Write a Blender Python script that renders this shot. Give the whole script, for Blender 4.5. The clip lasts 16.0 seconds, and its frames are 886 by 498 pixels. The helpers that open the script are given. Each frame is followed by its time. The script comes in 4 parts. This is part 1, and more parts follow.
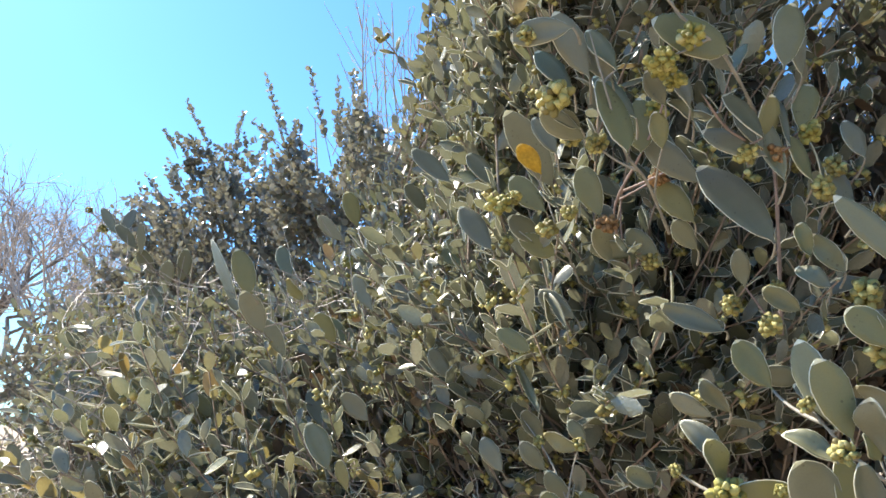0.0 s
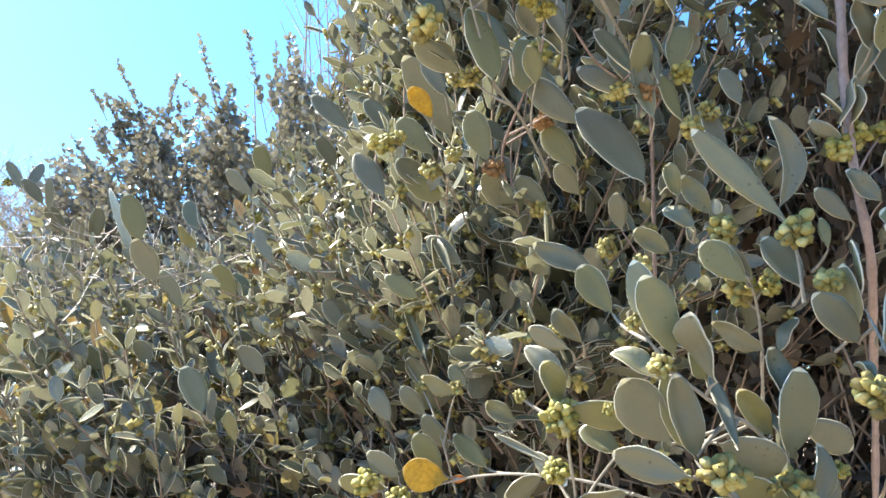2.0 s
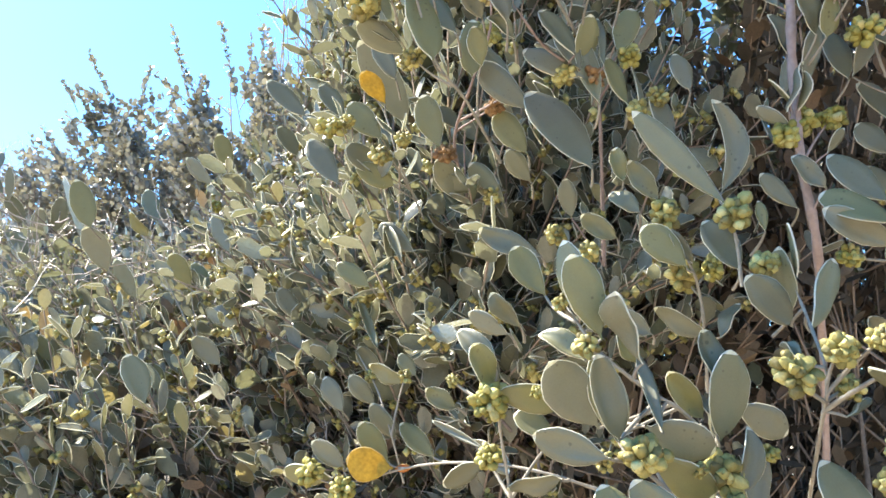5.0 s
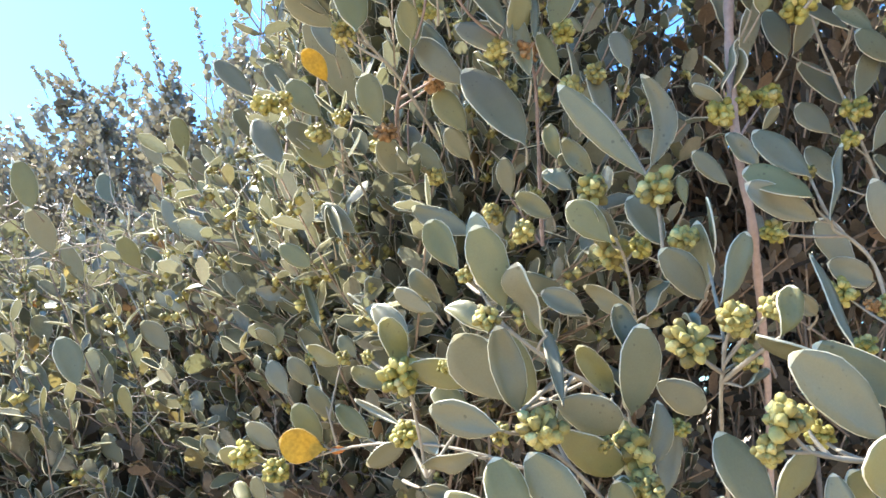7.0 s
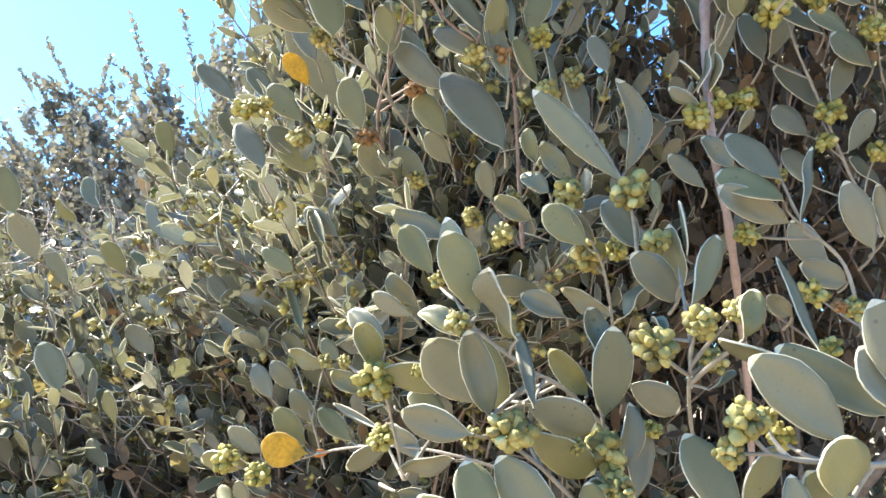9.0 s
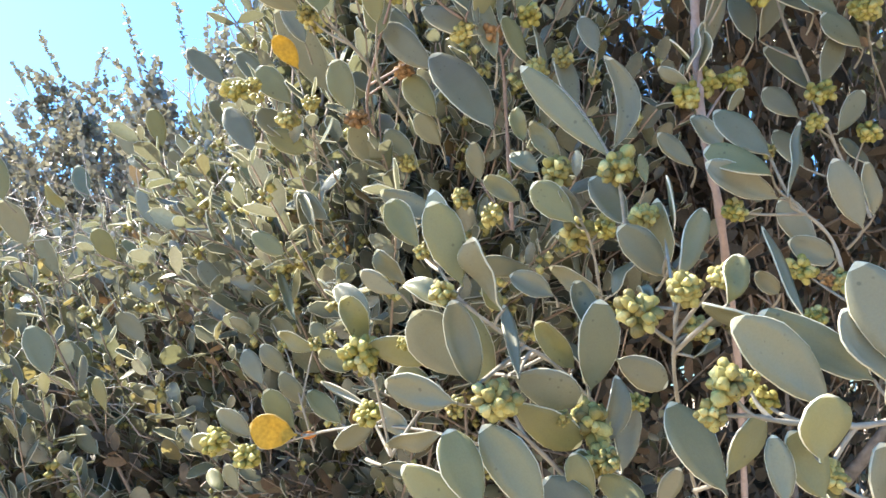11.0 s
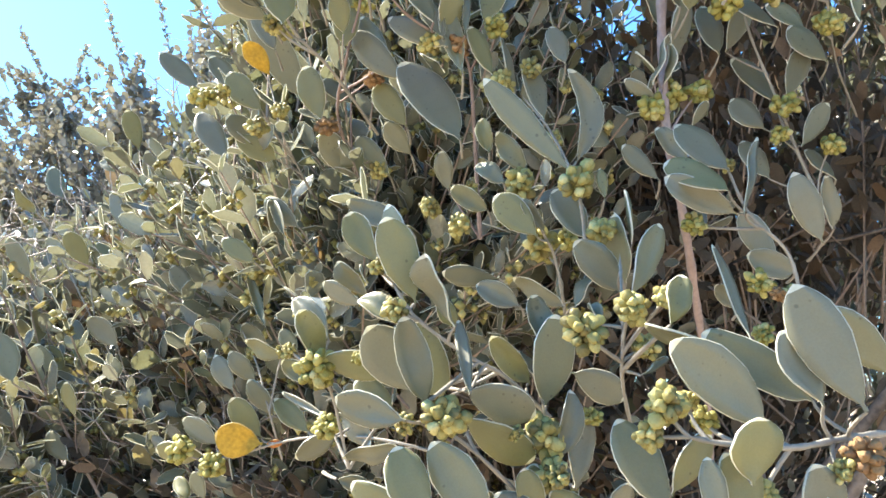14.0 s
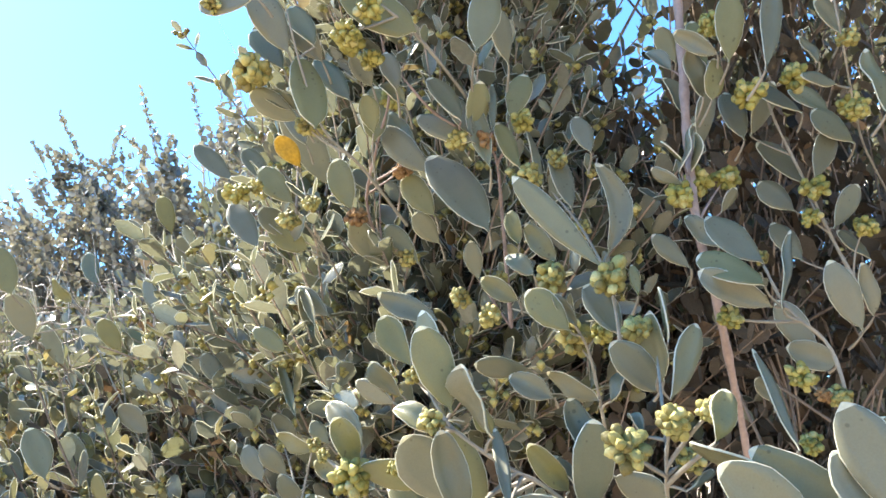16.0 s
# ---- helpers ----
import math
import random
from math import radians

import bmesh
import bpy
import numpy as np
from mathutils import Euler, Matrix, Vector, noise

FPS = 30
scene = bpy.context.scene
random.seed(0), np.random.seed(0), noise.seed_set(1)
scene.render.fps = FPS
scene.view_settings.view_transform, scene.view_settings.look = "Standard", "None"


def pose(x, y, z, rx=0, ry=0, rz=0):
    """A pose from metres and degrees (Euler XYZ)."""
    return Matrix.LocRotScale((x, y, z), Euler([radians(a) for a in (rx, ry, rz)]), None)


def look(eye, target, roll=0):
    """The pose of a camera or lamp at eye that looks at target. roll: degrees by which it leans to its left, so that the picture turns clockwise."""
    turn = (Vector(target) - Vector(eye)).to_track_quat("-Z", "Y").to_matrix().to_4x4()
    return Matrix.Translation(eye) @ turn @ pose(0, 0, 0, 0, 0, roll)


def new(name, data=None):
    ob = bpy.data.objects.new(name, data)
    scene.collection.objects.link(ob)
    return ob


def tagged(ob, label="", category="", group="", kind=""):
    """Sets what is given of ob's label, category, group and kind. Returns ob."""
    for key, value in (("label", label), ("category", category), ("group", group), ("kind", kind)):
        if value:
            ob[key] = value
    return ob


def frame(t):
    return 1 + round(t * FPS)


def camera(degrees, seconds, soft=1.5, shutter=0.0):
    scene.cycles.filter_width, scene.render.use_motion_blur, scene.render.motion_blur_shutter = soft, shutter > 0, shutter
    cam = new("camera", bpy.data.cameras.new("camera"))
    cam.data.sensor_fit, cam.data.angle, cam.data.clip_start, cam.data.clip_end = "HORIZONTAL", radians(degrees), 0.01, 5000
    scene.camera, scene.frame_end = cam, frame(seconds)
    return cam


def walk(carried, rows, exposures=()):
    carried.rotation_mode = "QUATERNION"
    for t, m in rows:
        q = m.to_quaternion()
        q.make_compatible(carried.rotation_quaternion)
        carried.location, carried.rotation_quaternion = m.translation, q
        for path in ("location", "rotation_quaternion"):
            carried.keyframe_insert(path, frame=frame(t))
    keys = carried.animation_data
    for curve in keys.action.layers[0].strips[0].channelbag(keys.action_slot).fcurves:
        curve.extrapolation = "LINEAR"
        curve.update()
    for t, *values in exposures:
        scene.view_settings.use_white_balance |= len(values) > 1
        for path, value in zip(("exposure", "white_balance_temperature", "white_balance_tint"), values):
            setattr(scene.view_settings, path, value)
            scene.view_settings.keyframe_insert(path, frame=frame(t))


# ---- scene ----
cam = camera(64.1, 16.0, soft=1.6)
METRES, EYE, TILT, LEAN, TURN = 0.2, 1.25, 14.0, 0.0, 0.0
ROWS = [
    (0.0, 0.0, 0.0, 0.0, -0.0, 0.0, -0.0),
    (0.5, 0.0595, -0.0022, -0.0157, -1.1, -0.23, -0.39),
    (1.0, 0.154, 0.0091, -0.0756, -2.22, -0.68, -0.63),
    (1.5, 0.2155, 0.0339, -0.1211, -3.19, -1.22, -0.99),
    (2.0, 0.251, 0.0417, -0.1399, -4.07, -1.58, -1.33),
    (2.5, 0.2707, 0.0297, -0.1195, -4.46, -1.58, -1.37),
    (3.0, 0.3107, 0.0328, -0.1279, -4.79, -1.51, -1.35),
    (3.5, 0.3489, 0.0207, -0.1238, -5.15, -1.43, -1.46),
    (4.0, 0.3519, 0.0418, -0.1384, -5.33, -1.53, -1.58),
    (6.5, 0.4803, 0.0779, -0.2095, -6.34, -2.22, -1.74),
    (7.0, 0.5352, 0.0841, -0.2125, -6.8, -2.43, -1.78),
    (7.5, 0.5585, 0.0776, -0.2012, -7.01, -2.48, -1.69),
    (8.0, 0.5571, 0.0738, -0.2079, -7.18, -2.45, -1.73),
    (8.5, 0.5654, 0.0613, -0.2077, -7.38, -2.49, -1.68),
    (9.0, 0.5721, 0.0669, -0.2008, -7.44, -2.39, -1.46),
    (9.5, 0.5885, 0.0563, -0.2059, -7.43, -2.43, -1.37),
    (10.0, 0.5943, 0.0669, -0.2392, -7.52, -2.45, -1.3),
    (12.5, 0.5986, 0.0706, -0.2532, -8.22, -3.02, -1.8),
    (13.0, 0.6156, 0.0619, -0.2453, -8.42, -3.0, -1.86),
    (13.5, 0.6552, 0.0623, -0.2423, -8.68, -2.94, -1.84),
    (14.0, 0.6594, 0.0574, -0.2156, -8.76, -2.72, -1.75),
    (14.5, 0.6823, 0.0631, -0.207, -8.45, -2.01, -1.5),
    (15.0, 0.6739, 0.0552, -0.1825, -7.99, -1.14, -1.19),
    (15.5, 0.6627, 0.0455, -0.1639, -7.45, 0.52, -0.87),
    (16.0, 0.6387, 0.0574, -0.1311, -6.78, 2.46, -0.67),
]
walk(cam, [(t, pose(0, 0, EYE, TILT, LEAN, TURN) @ pose(METRES * x, METRES * y, METRES * z, 90 + pitch, roll, yaw)) for t, x, y, z, yaw, pitch, roll in ROWS],
     [(0.0, 1.42), (2.0, 1.88), (9.0, 2.16), (14.0, 2.17), (16.0, 2.15)])

# ---- daylight: clear desert sky, sun high ahead and to the left ----
SUN_UP, SUN_TURN = 51.0, -58.0
world = bpy.data.worlds.new("sky")
scene.world = world
world.use_nodes = True
wt = world.node_tree
sky = wt.nodes.new("ShaderNodeTexSky")
sky.sky_type, sky.sun_disc = "NISHITA", False
sky.sun_elevation, sky.sun_rotation = radians(SUN_UP), radians(SUN_TURN)
sky.air_density, sky.dust_density, sky.ozone_density = 1.0, 0.6, 2.0
hue = wt.nodes.new("ShaderNodeMix")
hue.data_type, hue.blend_type = "RGBA", "MULTIPLY"
hue.inputs[0].default_value, hue.inputs[7].default_value = 1.0, (0.46, 0.80, 1.08, 1)
wt.links.new(sky.outputs[0], hue.inputs[6])
wt.links.new(hue.outputs[2], wt.nodes["Background"].inputs[0])
wt.nodes["Background"].inputs[1].default_value = 0.117
sun_data = bpy.data.lights.new("sun", "SUN")
sun_data.energy, sun_data.angle, sun_data.color = 5.7, radians(0.5), (1.0, 0.92, 0.81)
sun = new("sun", sun_data)
to_sun = Vector((math.sin(radians(SUN_TURN)) * math.cos(radians(SUN_UP)), math.cos(radians(SUN_TURN)) * math.cos(radians(SUN_UP)), math.sin(radians(SUN_UP))))
sun.matrix_world = look(to_sun * 30, (0, 0, 0))


# ---- materials ----
def material(name, ramp, rough=0.6, through_light=0.0, through_tint=(1.0, 1.0, 0.5), grain=400.0, patch=40.0, bump=0.15, spread="object", wear=0.25, spec=0.3, specks=False):
    """ramp: (place, colour) stops picked at random per piece. Two scales of noise vary it; through_light: part of the light that shines through."""
    m = bpy.data.materials.new(name)
    m.use_nodes = True
    nt = m.node_tree
    n, ln = nt.nodes, nt.links.new
    bsdf, out = n["Principled BSDF"], n["Material Output"]
    r = n.new("ShaderNodeValToRGB")
    els = r.color_ramp.elements
    while len(els) < len(ramp):
        els.new(0.5)
    for e, (p, c) in zip(els, ramp):
        e.position, e.color = p, (*c, 1)
    if spread == "object":
        ln(n.new("ShaderNodeObjectInfo").outputs["Random"], r.inputs[0])
    else:
        ln(n.new("ShaderNodeNewGeometry").outputs["Random Per Island"], r.inputs[0])
    at = n.new("ShaderNodeTexCoord").outputs["Object"] if spread == "ground" else n.new("ShaderNodeNewGeometry").outputs["Position"]
    fine, broad = n.new("ShaderNodeTexNoise"), n.new("ShaderNodeTexNoise")
    for node, s in ((fine, grain), (broad, patch)):
        node.inputs["Scale"].default_value, node.inputs["Detail"].default_value = s, 4
        ln(at, node.inputs["Vector"])
    both = n.new("ShaderNodeMath")
    both.operation = "ADD"
    ln(fine.outputs[0], both.inputs[0]), ln(broad.outputs[0], both.inputs[1])
    span = n.new("ShaderNodeMapRange")
    span.inputs[1].default_value, span.inputs[2].default_value = 0.6, 1.4
    span.inputs[3].default_value, span.inputs[4].default_value = 1 - wear, 1 + wear
    ln(both.outputs[0], span.inputs[0])
    mul = n.new("ShaderNodeMix")
    mul.data_type, mul.blend_type = "RGBA", "MULTIPLY"
    mul.inputs[0].default_value = 1.0
    ln(r.outputs[0], mul.inputs[6]), ln(span.outputs[0], mul.inputs[7])
    colour = mul.outputs[2]
    if specks:
        cells, gate, spot = n.new("ShaderNodeTexVoronoi"), n.new("ShaderNodeTexNoise"), n.new("ShaderNodeMath")
        cells.inputs["Scale"].default_value, gate.inputs["Scale"].default_value = 260.0, 55.0
        ln(at, cells.inputs["Vector"]), ln(at, gate.inputs["Vector"])
        spot.operation = "MULTIPLY_ADD"
        spot.inputs[1].default_value, spot.inputs[2].default_value = -0.9, 0.62
        ln(gate.outputs[0], spot.inputs[0])
        near = n.new("ShaderNodeMath")
        near.operation = "ADD"
        ln(cells.outputs["Distance"], near.inputs[0]), ln(spot.outputs[0], near.inputs[1])
        edge = n.new("ShaderNodeMapRange")
        edge.inputs[1].default_value, edge.inputs[2].default_value = 0.16, 0.26
        edge.inputs[3].default_value, edge.inputs[4].default_value = 0.62, 1.0
        ln(near.outputs[0], edge.inputs[0])
        dots = n.new("ShaderNodeMix")
        dots.data_type, dots.blend_type = "RGBA", "MULTIPLY"
        dots.inputs[0].default_value = 1.0
        ln(colour, dots.inputs[6]), ln(edge.outputs[0], dots.inputs[7])
        colour = dots.outputs[2]
    ln(colour, bsdf.inputs["Base Color"])
    bsdf.inputs["Roughness"].default_value, bsdf.inputs["Specular IOR Level"].default_value = rough, spec
    b = n.new("ShaderNodeBump")
    b.inputs["Strength"].default_value, b.inputs["Distance"].default_value = bump, 0.002
    ln(fine.outputs[0], b.inputs["Height"]), ln(b.outputs[0], bsdf.inputs["Normal"])
    if through_light:
        tr = n.new("ShaderNodeBsdfTranslucent")
        tint = n.new("ShaderNodeMix")
        tint.data_type, tint.blend_type = "RGBA", "MULTIPLY"
        tint.inputs[0].default_value, tint.inputs[7].default_value = 1.0, (*through_tint, 1)
        ln(colour, tint.inputs[6]), ln(tint.outputs[2], tr.inputs[0])
        mix = n.new("ShaderNodeMixShader")
        mix.inputs[0].default_value = through_light
        ln(bsdf.outputs[0], mix.inputs[1]), ln(tr.outputs[0], mix.inputs[2]), ln(mix.outputs[0], out.inputs[0])
    return m


GREY_GREENS = [(0.0, (0.166, 0.161, 0.095)), (0.3, (0.205, 0.200, 0.130)), (0.6, (0.233, 0.227, 0.156)), (0.85, (0.214, 0.211, 0.118))]
DULL_GREENS = [(0.0, (0.138, 0.141, 0.099)), (0.3, (0.161, 0.166, 0.124)), (0.6, (0.184, 0.187, 0.146)), (0.85, (0.171, 0.181, 0.114)), (0.98, (0.201, 0.193, 0.108)), (0.997, (0.221, 0.148, 0.078))]
LEAF = material("grey_green_leaf", GREY_GREENS, 0.40, 0.30, (1.0, 0.97, 0.70), spec=0.6, wear=0.09, grain=1500, patch=90, bump=0.10, specks=True)
LEAF_LIME = material("yellow_green_leaf", [(0.0, (0.208, 0.203, 0.097)), (1.0, (0.255, 0.245, 0.123))], 0.48, 0.34, (1.0, 0.98, 0.62), spec=0.4, wear=0.09, grain=1500, patch=90, bump=0.10, specks=True)
LEAF_MASS = material("grey_green_leaf_mass", DULL_GREENS, 0.27, 0.27, (1.0, 0.98, 0.78), spread="island", spec=0.8, wear=0.14, bump=0.3)
LEAF_FAR = material("olive_leaf_mass", [(0.0, (0.158, 0.153, 0.124)), (0.5, (0.214, 0.207, 0.171)), (0.9, (0.281, 0.275, 0.236))], 0.32, 0.25, (1.0, 0.96, 0.74), spread="island", spec=0.6, wear=0.12)
# dead brown, darkened further so the colour carries the shrub's inner shade
LEAF_DEAD_SHADE = material("withered_leaf_shade", [(0.0, (0.063, 0.052, 0.039)), (0.6, (0.096, 0.080, 0.061)), (0.95, (0.137, 0.091, 0.056))], 0.6, 0.15, (1.0, 0.85, 0.6), spread="island", spec=0.4, wear=0.3, bump=0.4)
LEAF_OLIVE = material("bleached_olive_leaf", [(0.0, (0.20, 0.185, 0.115)), (0.45, (0.24, 0.215, 0.125)), (0.8, (0.29, 0.245, 0.13)), (0.97, (0.34, 0.23, 0.10))], 0.40, 0.34, (1.0, 0.95, 0.6), spread="island", spec=0.5, wear=0.16, bump=0.3)
LEAF_TAN = material("tan_leaf", [(0.0, (0.30, 0.205, 0.085)), (1.0, (0.34, 0.235, 0.10))], 0.5, 0.5, (1.0, 0.93, 0.6), wear=0.2)
LEAF_YELLOW = material("yellow_leaf", [(0.0, (0.512, 0.400, 0.080)), (1.0, (0.496, 0.360, 0.064))], 0.5, 0.55, (1.0, 0.92, 0.5), wear=0.35)
LEAF_ORANGE = material("orange_leaf", [(0.0, (0.520, 0.224, 0.064)), (1.0, (0.496, 0.256, 0.080))], 0.55, 0.45, (1.0, 0.8, 0.5), wear=0.35)
# pale leaf rims, raised in colour to stand for the sun they catch
RIM = material("sunlit_pale_leaf_edge", [(0.0, (0.60, 0.585, 0.45)), (1.0, (0.76, 0.745, 0.60))], 0.34, 0.35, (1.0, 1.0, 0.85), spec=0.8)
RIM_MASS = material("sunlit_dull_leaf_edge", [(0.0, (0.36, 0.352, 0.284)), (1.0, (0.56, 0.55, 0.45))], 0.42, 0.4, (1.0, 1.0, 0.85), spread="island", spec=0.5)
RIM_WARM = material("sunlit_yellow_leaf_edge", [(0.0, (0.600, 0.480, 0.200)), (1.0, (0.600, 0.496, 0.240))], 0.5, 0.5, (1.0, 0.95, 0.6))
BUD = material("flower_bud", [(0.0, (0.183, 0.162, 0.040)), (0.35, (0.290, 0.263, 0.066)), (0.7, (0.382, 0.348, 0.109)), (1.0, (0.493, 0.445, 0.217))], 0.50, 0.15, (1.0, 1.0, 0.4), grain=900, spread="island", bump=0.3)
BUD_PALE = material("pale_flower_bud", [(0.0, (0.144, 0.117, 0.044)), (0.35, (0.259, 0.229, 0.074)), (0.7, (0.394, 0.350, 0.121)), (1.0, (0.576, 0.521, 0.233))], 0.50, 0.12, (1.0, 1.0, 0.5), grain=900, spread="island", bump=0.3)
BUD_DRY = material("dried_flower", [(0.0, (0.240, 0.136, 0.064)), (1.0, (0.336, 0.208, 0.096))], 0.8, 0.15, grain=900, spread="island", bump=0.5)
TWIG = material("grey_twig", [(0.0, (0.224, 0.203, 0.161)), (1.0, (0.280, 0.252, 0.203))], 0.6, 0.0, grain=300, spread="island", bump=0.4, wear=0.3)
TWIG_RED = material("reddish_twig", [(0.0, (0.216, 0.156, 0.132)), (1.0, (0.240, 0.180, 0.156))], 0.65, 0.0, grain=300, spread="island", bump=0.4, wear=0.4)
TWIG_DRY = material("dry_twig", [(0.0, (0.16, 0.12, 0.095)), (0.6, (0.30, 0.25, 0.21)), (1.0, (0.48, 0.44, 0.39))], 0.5, 0.0, grain=300, spread="island", bump=0.4, wear=0.3)
STEM_PINK = material("pinkish_grey_bark", [(0.0, (0.28, 0.212, 0.188)), (1.0, (0.32, 0.245, 0.22))], 0.65, 0.0, grain=260, spread="island", bump=0.5, wear=0.25)
TWIG_DARK = material("brown_twig", [(0.0, (0.20, 0.15, 0.115)), (1.0, (0.32, 0.255, 0.20))], 0.7, 0.0, grain=300, spread="island", bump=0.4, wear=0.3)
BARK = material("grey_brown_bark", [(0.0, (0.140, 0.112, 0.091)), (1.0, (0.189, 0.154, 0.126))], 0.85, 0.0, grain=160, spread="island", bump=0.8, wear=0.5)
BARE = material("bare_twigs", [(0.0, (0.30, 0.26, 0.23)), (1.0, (0.42, 0.37, 0.33))], 0.8, 0.0, grain=160, spread="island", bump=0.3, wear=0.3)
STRAW = material("dry_straw", [(0.0, (0.336, 0.264, 0.176)), (1.0, (0.416, 0.336, 0.240))], 0.7, 0.2, grain=200, spread="island", bump=0.3)
SAND = material("desert_soil", [(0.0, (0.33, 0.262, 0.182)), (1.0, (0.33, 0.262, 0.182))], 0.9, 0.0, grain=60, patch=1.3, bump=0.8, spread="ground", wear=0.35)


# ---- building helpers ----
def mesh_from(name, verts, faces, mat, smooth=True):
    """A mesh from numpy arrays: verts (n, 3), faces a list of equal-length index arrays."""
    me = bpy.data.meshes.new(name)
    me.from_pydata([tuple(v) for v in verts] if not isinstance(verts, np.ndarray) else verts.tolist(), [], [f for block in faces for f in (block.tolist() if isinstance(block, np.ndarray) else block)])
    me.materials.append(mat)
    if smooth:
        me.polygons.foreach_set("use_smooth", [True] * len(me.polygons))
    me.update()
    return me


def child(name, me, parent, label="", kind=""):
    ob = new(name, me)
    ob.parent = parent
    return tagged(ob, label, kind=kind)


def thing(name, at, label, category, group="", kind=""):
    ob = new(name)
    ob.empty_display_size = 0.05
    ob.location = at
    return tagged(ob, label, category, group, kind)


class Pile:
    """Gathers many small pieces into one mesh."""
    def __init__(self):
        self.v, self.f, self.n = [], [], 0

    def add(self, verts, faces):
        self.v.append(verts)
        self.f.append(faces + self.n)
        self.n += len(verts)

    def mesh(self, name, mat, origin=(0, 0, 0)):
        return mesh_from(name, np.concatenate(self.v) - np.array(origin), self.f, mat)


def unit(v):
    return v / np.maximum(np.linalg.norm(v, axis=-1, keepdims=True), 1e-9)


def template(vs, ws, folded):
    """A leaf blade in (across, along, out) with cross-sections at vs of half widths ws."""
    pts, quads = [], []
    if folded:
        for v, w in zip(vs, ws):
            pts += [(-w, v, 0.24 * w), (0, v, -0.03), (w, v, 0.24 * w)]
        for i in range(len(vs) - 1):
            a = 3 * i
            quads += [(a, a + 1, a + 4, a + 3), (a + 1, a + 2, a + 5, a + 4)]
    else:
        for v, w in zip(vs, ws):
            pts += [(-w, v, 0), (w, v, 0)]
        for i in range(len(vs) - 1):
            a = 2 * i
            quads += [(a, a + 1, a + 3, a + 2)]
    return np.array(pts, float), np.array(quads)


BLADE = template((0, 0.09, 0.3, 0.62, 0.88, 1.0), (0.05, 0.10, 0.41, 0.5, 0.36, 0.09), True)
BLADE_MID = template((0, 0.27, 0.72, 1.0), (0.06, 0.43, 0.48, 0.14), True)
BLADE_ROUND = template((0, 0.28, 0.74, 1.0), (0.12, 0.62, 0.62, 0.24), False)
BLADE_FAR = template((0, 0.3, 0.74, 1.0), (0.09, 0.48, 0.46, 0.14), False)


def add_blades(pile, blade, base, axis, out, length, width, curl, edges=None):
    """Many leaves at once: arrays of base points, directions, face normals, sizes; edges gathers their thick pale
    margins, lightened as if sunlit.
    """
    t, q = blade
    side = unit(np.cross(axis, out))
    out = np.cross(side, axis)
    u, v, w = t[:, 0], t[:, 1], t[:, 2]
    V = (base[:, None] + axis[:, None] * (v[None, :, None] * length[:, None, None])
         + side[:, None] * (u[None, :, None] * width[:, None, None])
         + out[:, None] * (w[None, :, None] * width[:, None, None] + (curl * length)[:, None, None] * (v ** 2)[None, :, None]))
    F = (q[None] + (np.arange(len(base)) * len(t))[:, None, None]).reshape(-1, 4)
    pile.add(V.reshape(-1, 3), F)
    if edges is not None and len(t) in (12, 18):
        rim = np.concatenate([V[:, 0::3], V[:, 2::3][:, ::-1]], 1)
        lean = np.concatenate([-side[:, None].repeat(len(t) // 3, 1), side[:, None].repeat(len(t) // 3, 1)], 1)
        E = np.stack([rim + 0.00045 * out[:, None] + 0.0002 * lean, rim - 0.00045 * out[:, None] + 0.0002 * lean], 2)[:, 1:-1]
        m = E.shape[1]
        k = np.arange(m - 1) * 2
        q = np.stack([k, k + 1, k + 3, k + 2], 1)
        edges.add(E.reshape(-1, 3), (q[None] + (np.arange(len(base)) * m * 2)[:, None, None]).reshape(-1, 4))


def tube(pile, path, radii, sides=5):
    """A tapered twig along a path of points."""
    path = np.asarray(path, float)
    d = unit(np.gradient(path, axis=0))
    ref = np.where(np.abs(d[:, 2:3]) > 0.9, np.array([[1.0, 0, 0]]), np.array([[0, 0, 1.0]]))
    a = unit(np.cross(d, ref))
    b = np.cross(d, a)
    ang = np.linspace(0, 2 * np.pi, sides, endpoint=False)
    r = np.asarray(radii, float)[:, None, None]
    V = path[:, None] + r * (a[:, None] * np.cos(ang)[None, :, None] + b[:, None] * np.sin(ang)[None, :, None])
    F = []
    for i in range(len(path) - 1):
        for j in range(sides):
            k = (j + 1) % sides
            F.append((i * sides + j, i * sides + k, (i + 1) * sides + k, (i + 1) * sides + j))
    pile.add(V.reshape(-1, 3), np.array(F))


def ball(rings, sides):
    """A low round bud as quads (poles closed with tiny rings)."""
    pts, quads = [], []
    for i in range(rings):
        p = math.pi * (0.04 + 0.92 * i / (rings - 1))
        for j in range(sides):
            q = 2 * math.pi * j / sides
            pts.append((math.sin(p) * math.cos(q), math.sin(p) * math.sin(q), math.cos(p)))
    for i in range(rings - 1):
        for j in range(sides):
            k = (j + 1) % sides
            quads.append((i * sides + j, i * sides + k, (i + 1) * sides + k, (i + 1) * sides + j))
    return np.array(pts), np.array(quads)


OCTA = np.array([(1, 0, 0), (0, 1, 0), (-1, 0, 0), (0, -1, 0), (0, 0, 1), (0, 0, -1)], float), np.array([(0, 1, 4), (1, 2, 4), (2, 3, 4), (3, 0, 4), (1, 0, 5), (2, 1, 5), (3, 2, 5), (0, 3, 5)])


def add_buds(pile, shape, centres, radii):
    t, q = shape
    V = centres[:, None] + t[None] * radii[:, None, :]
    F = (q[None] + (np.arange(len(centres)) * len(t))[:, None, None]).reshape(-1, 3)
    pile.add(V.reshape(-1, 3), F)


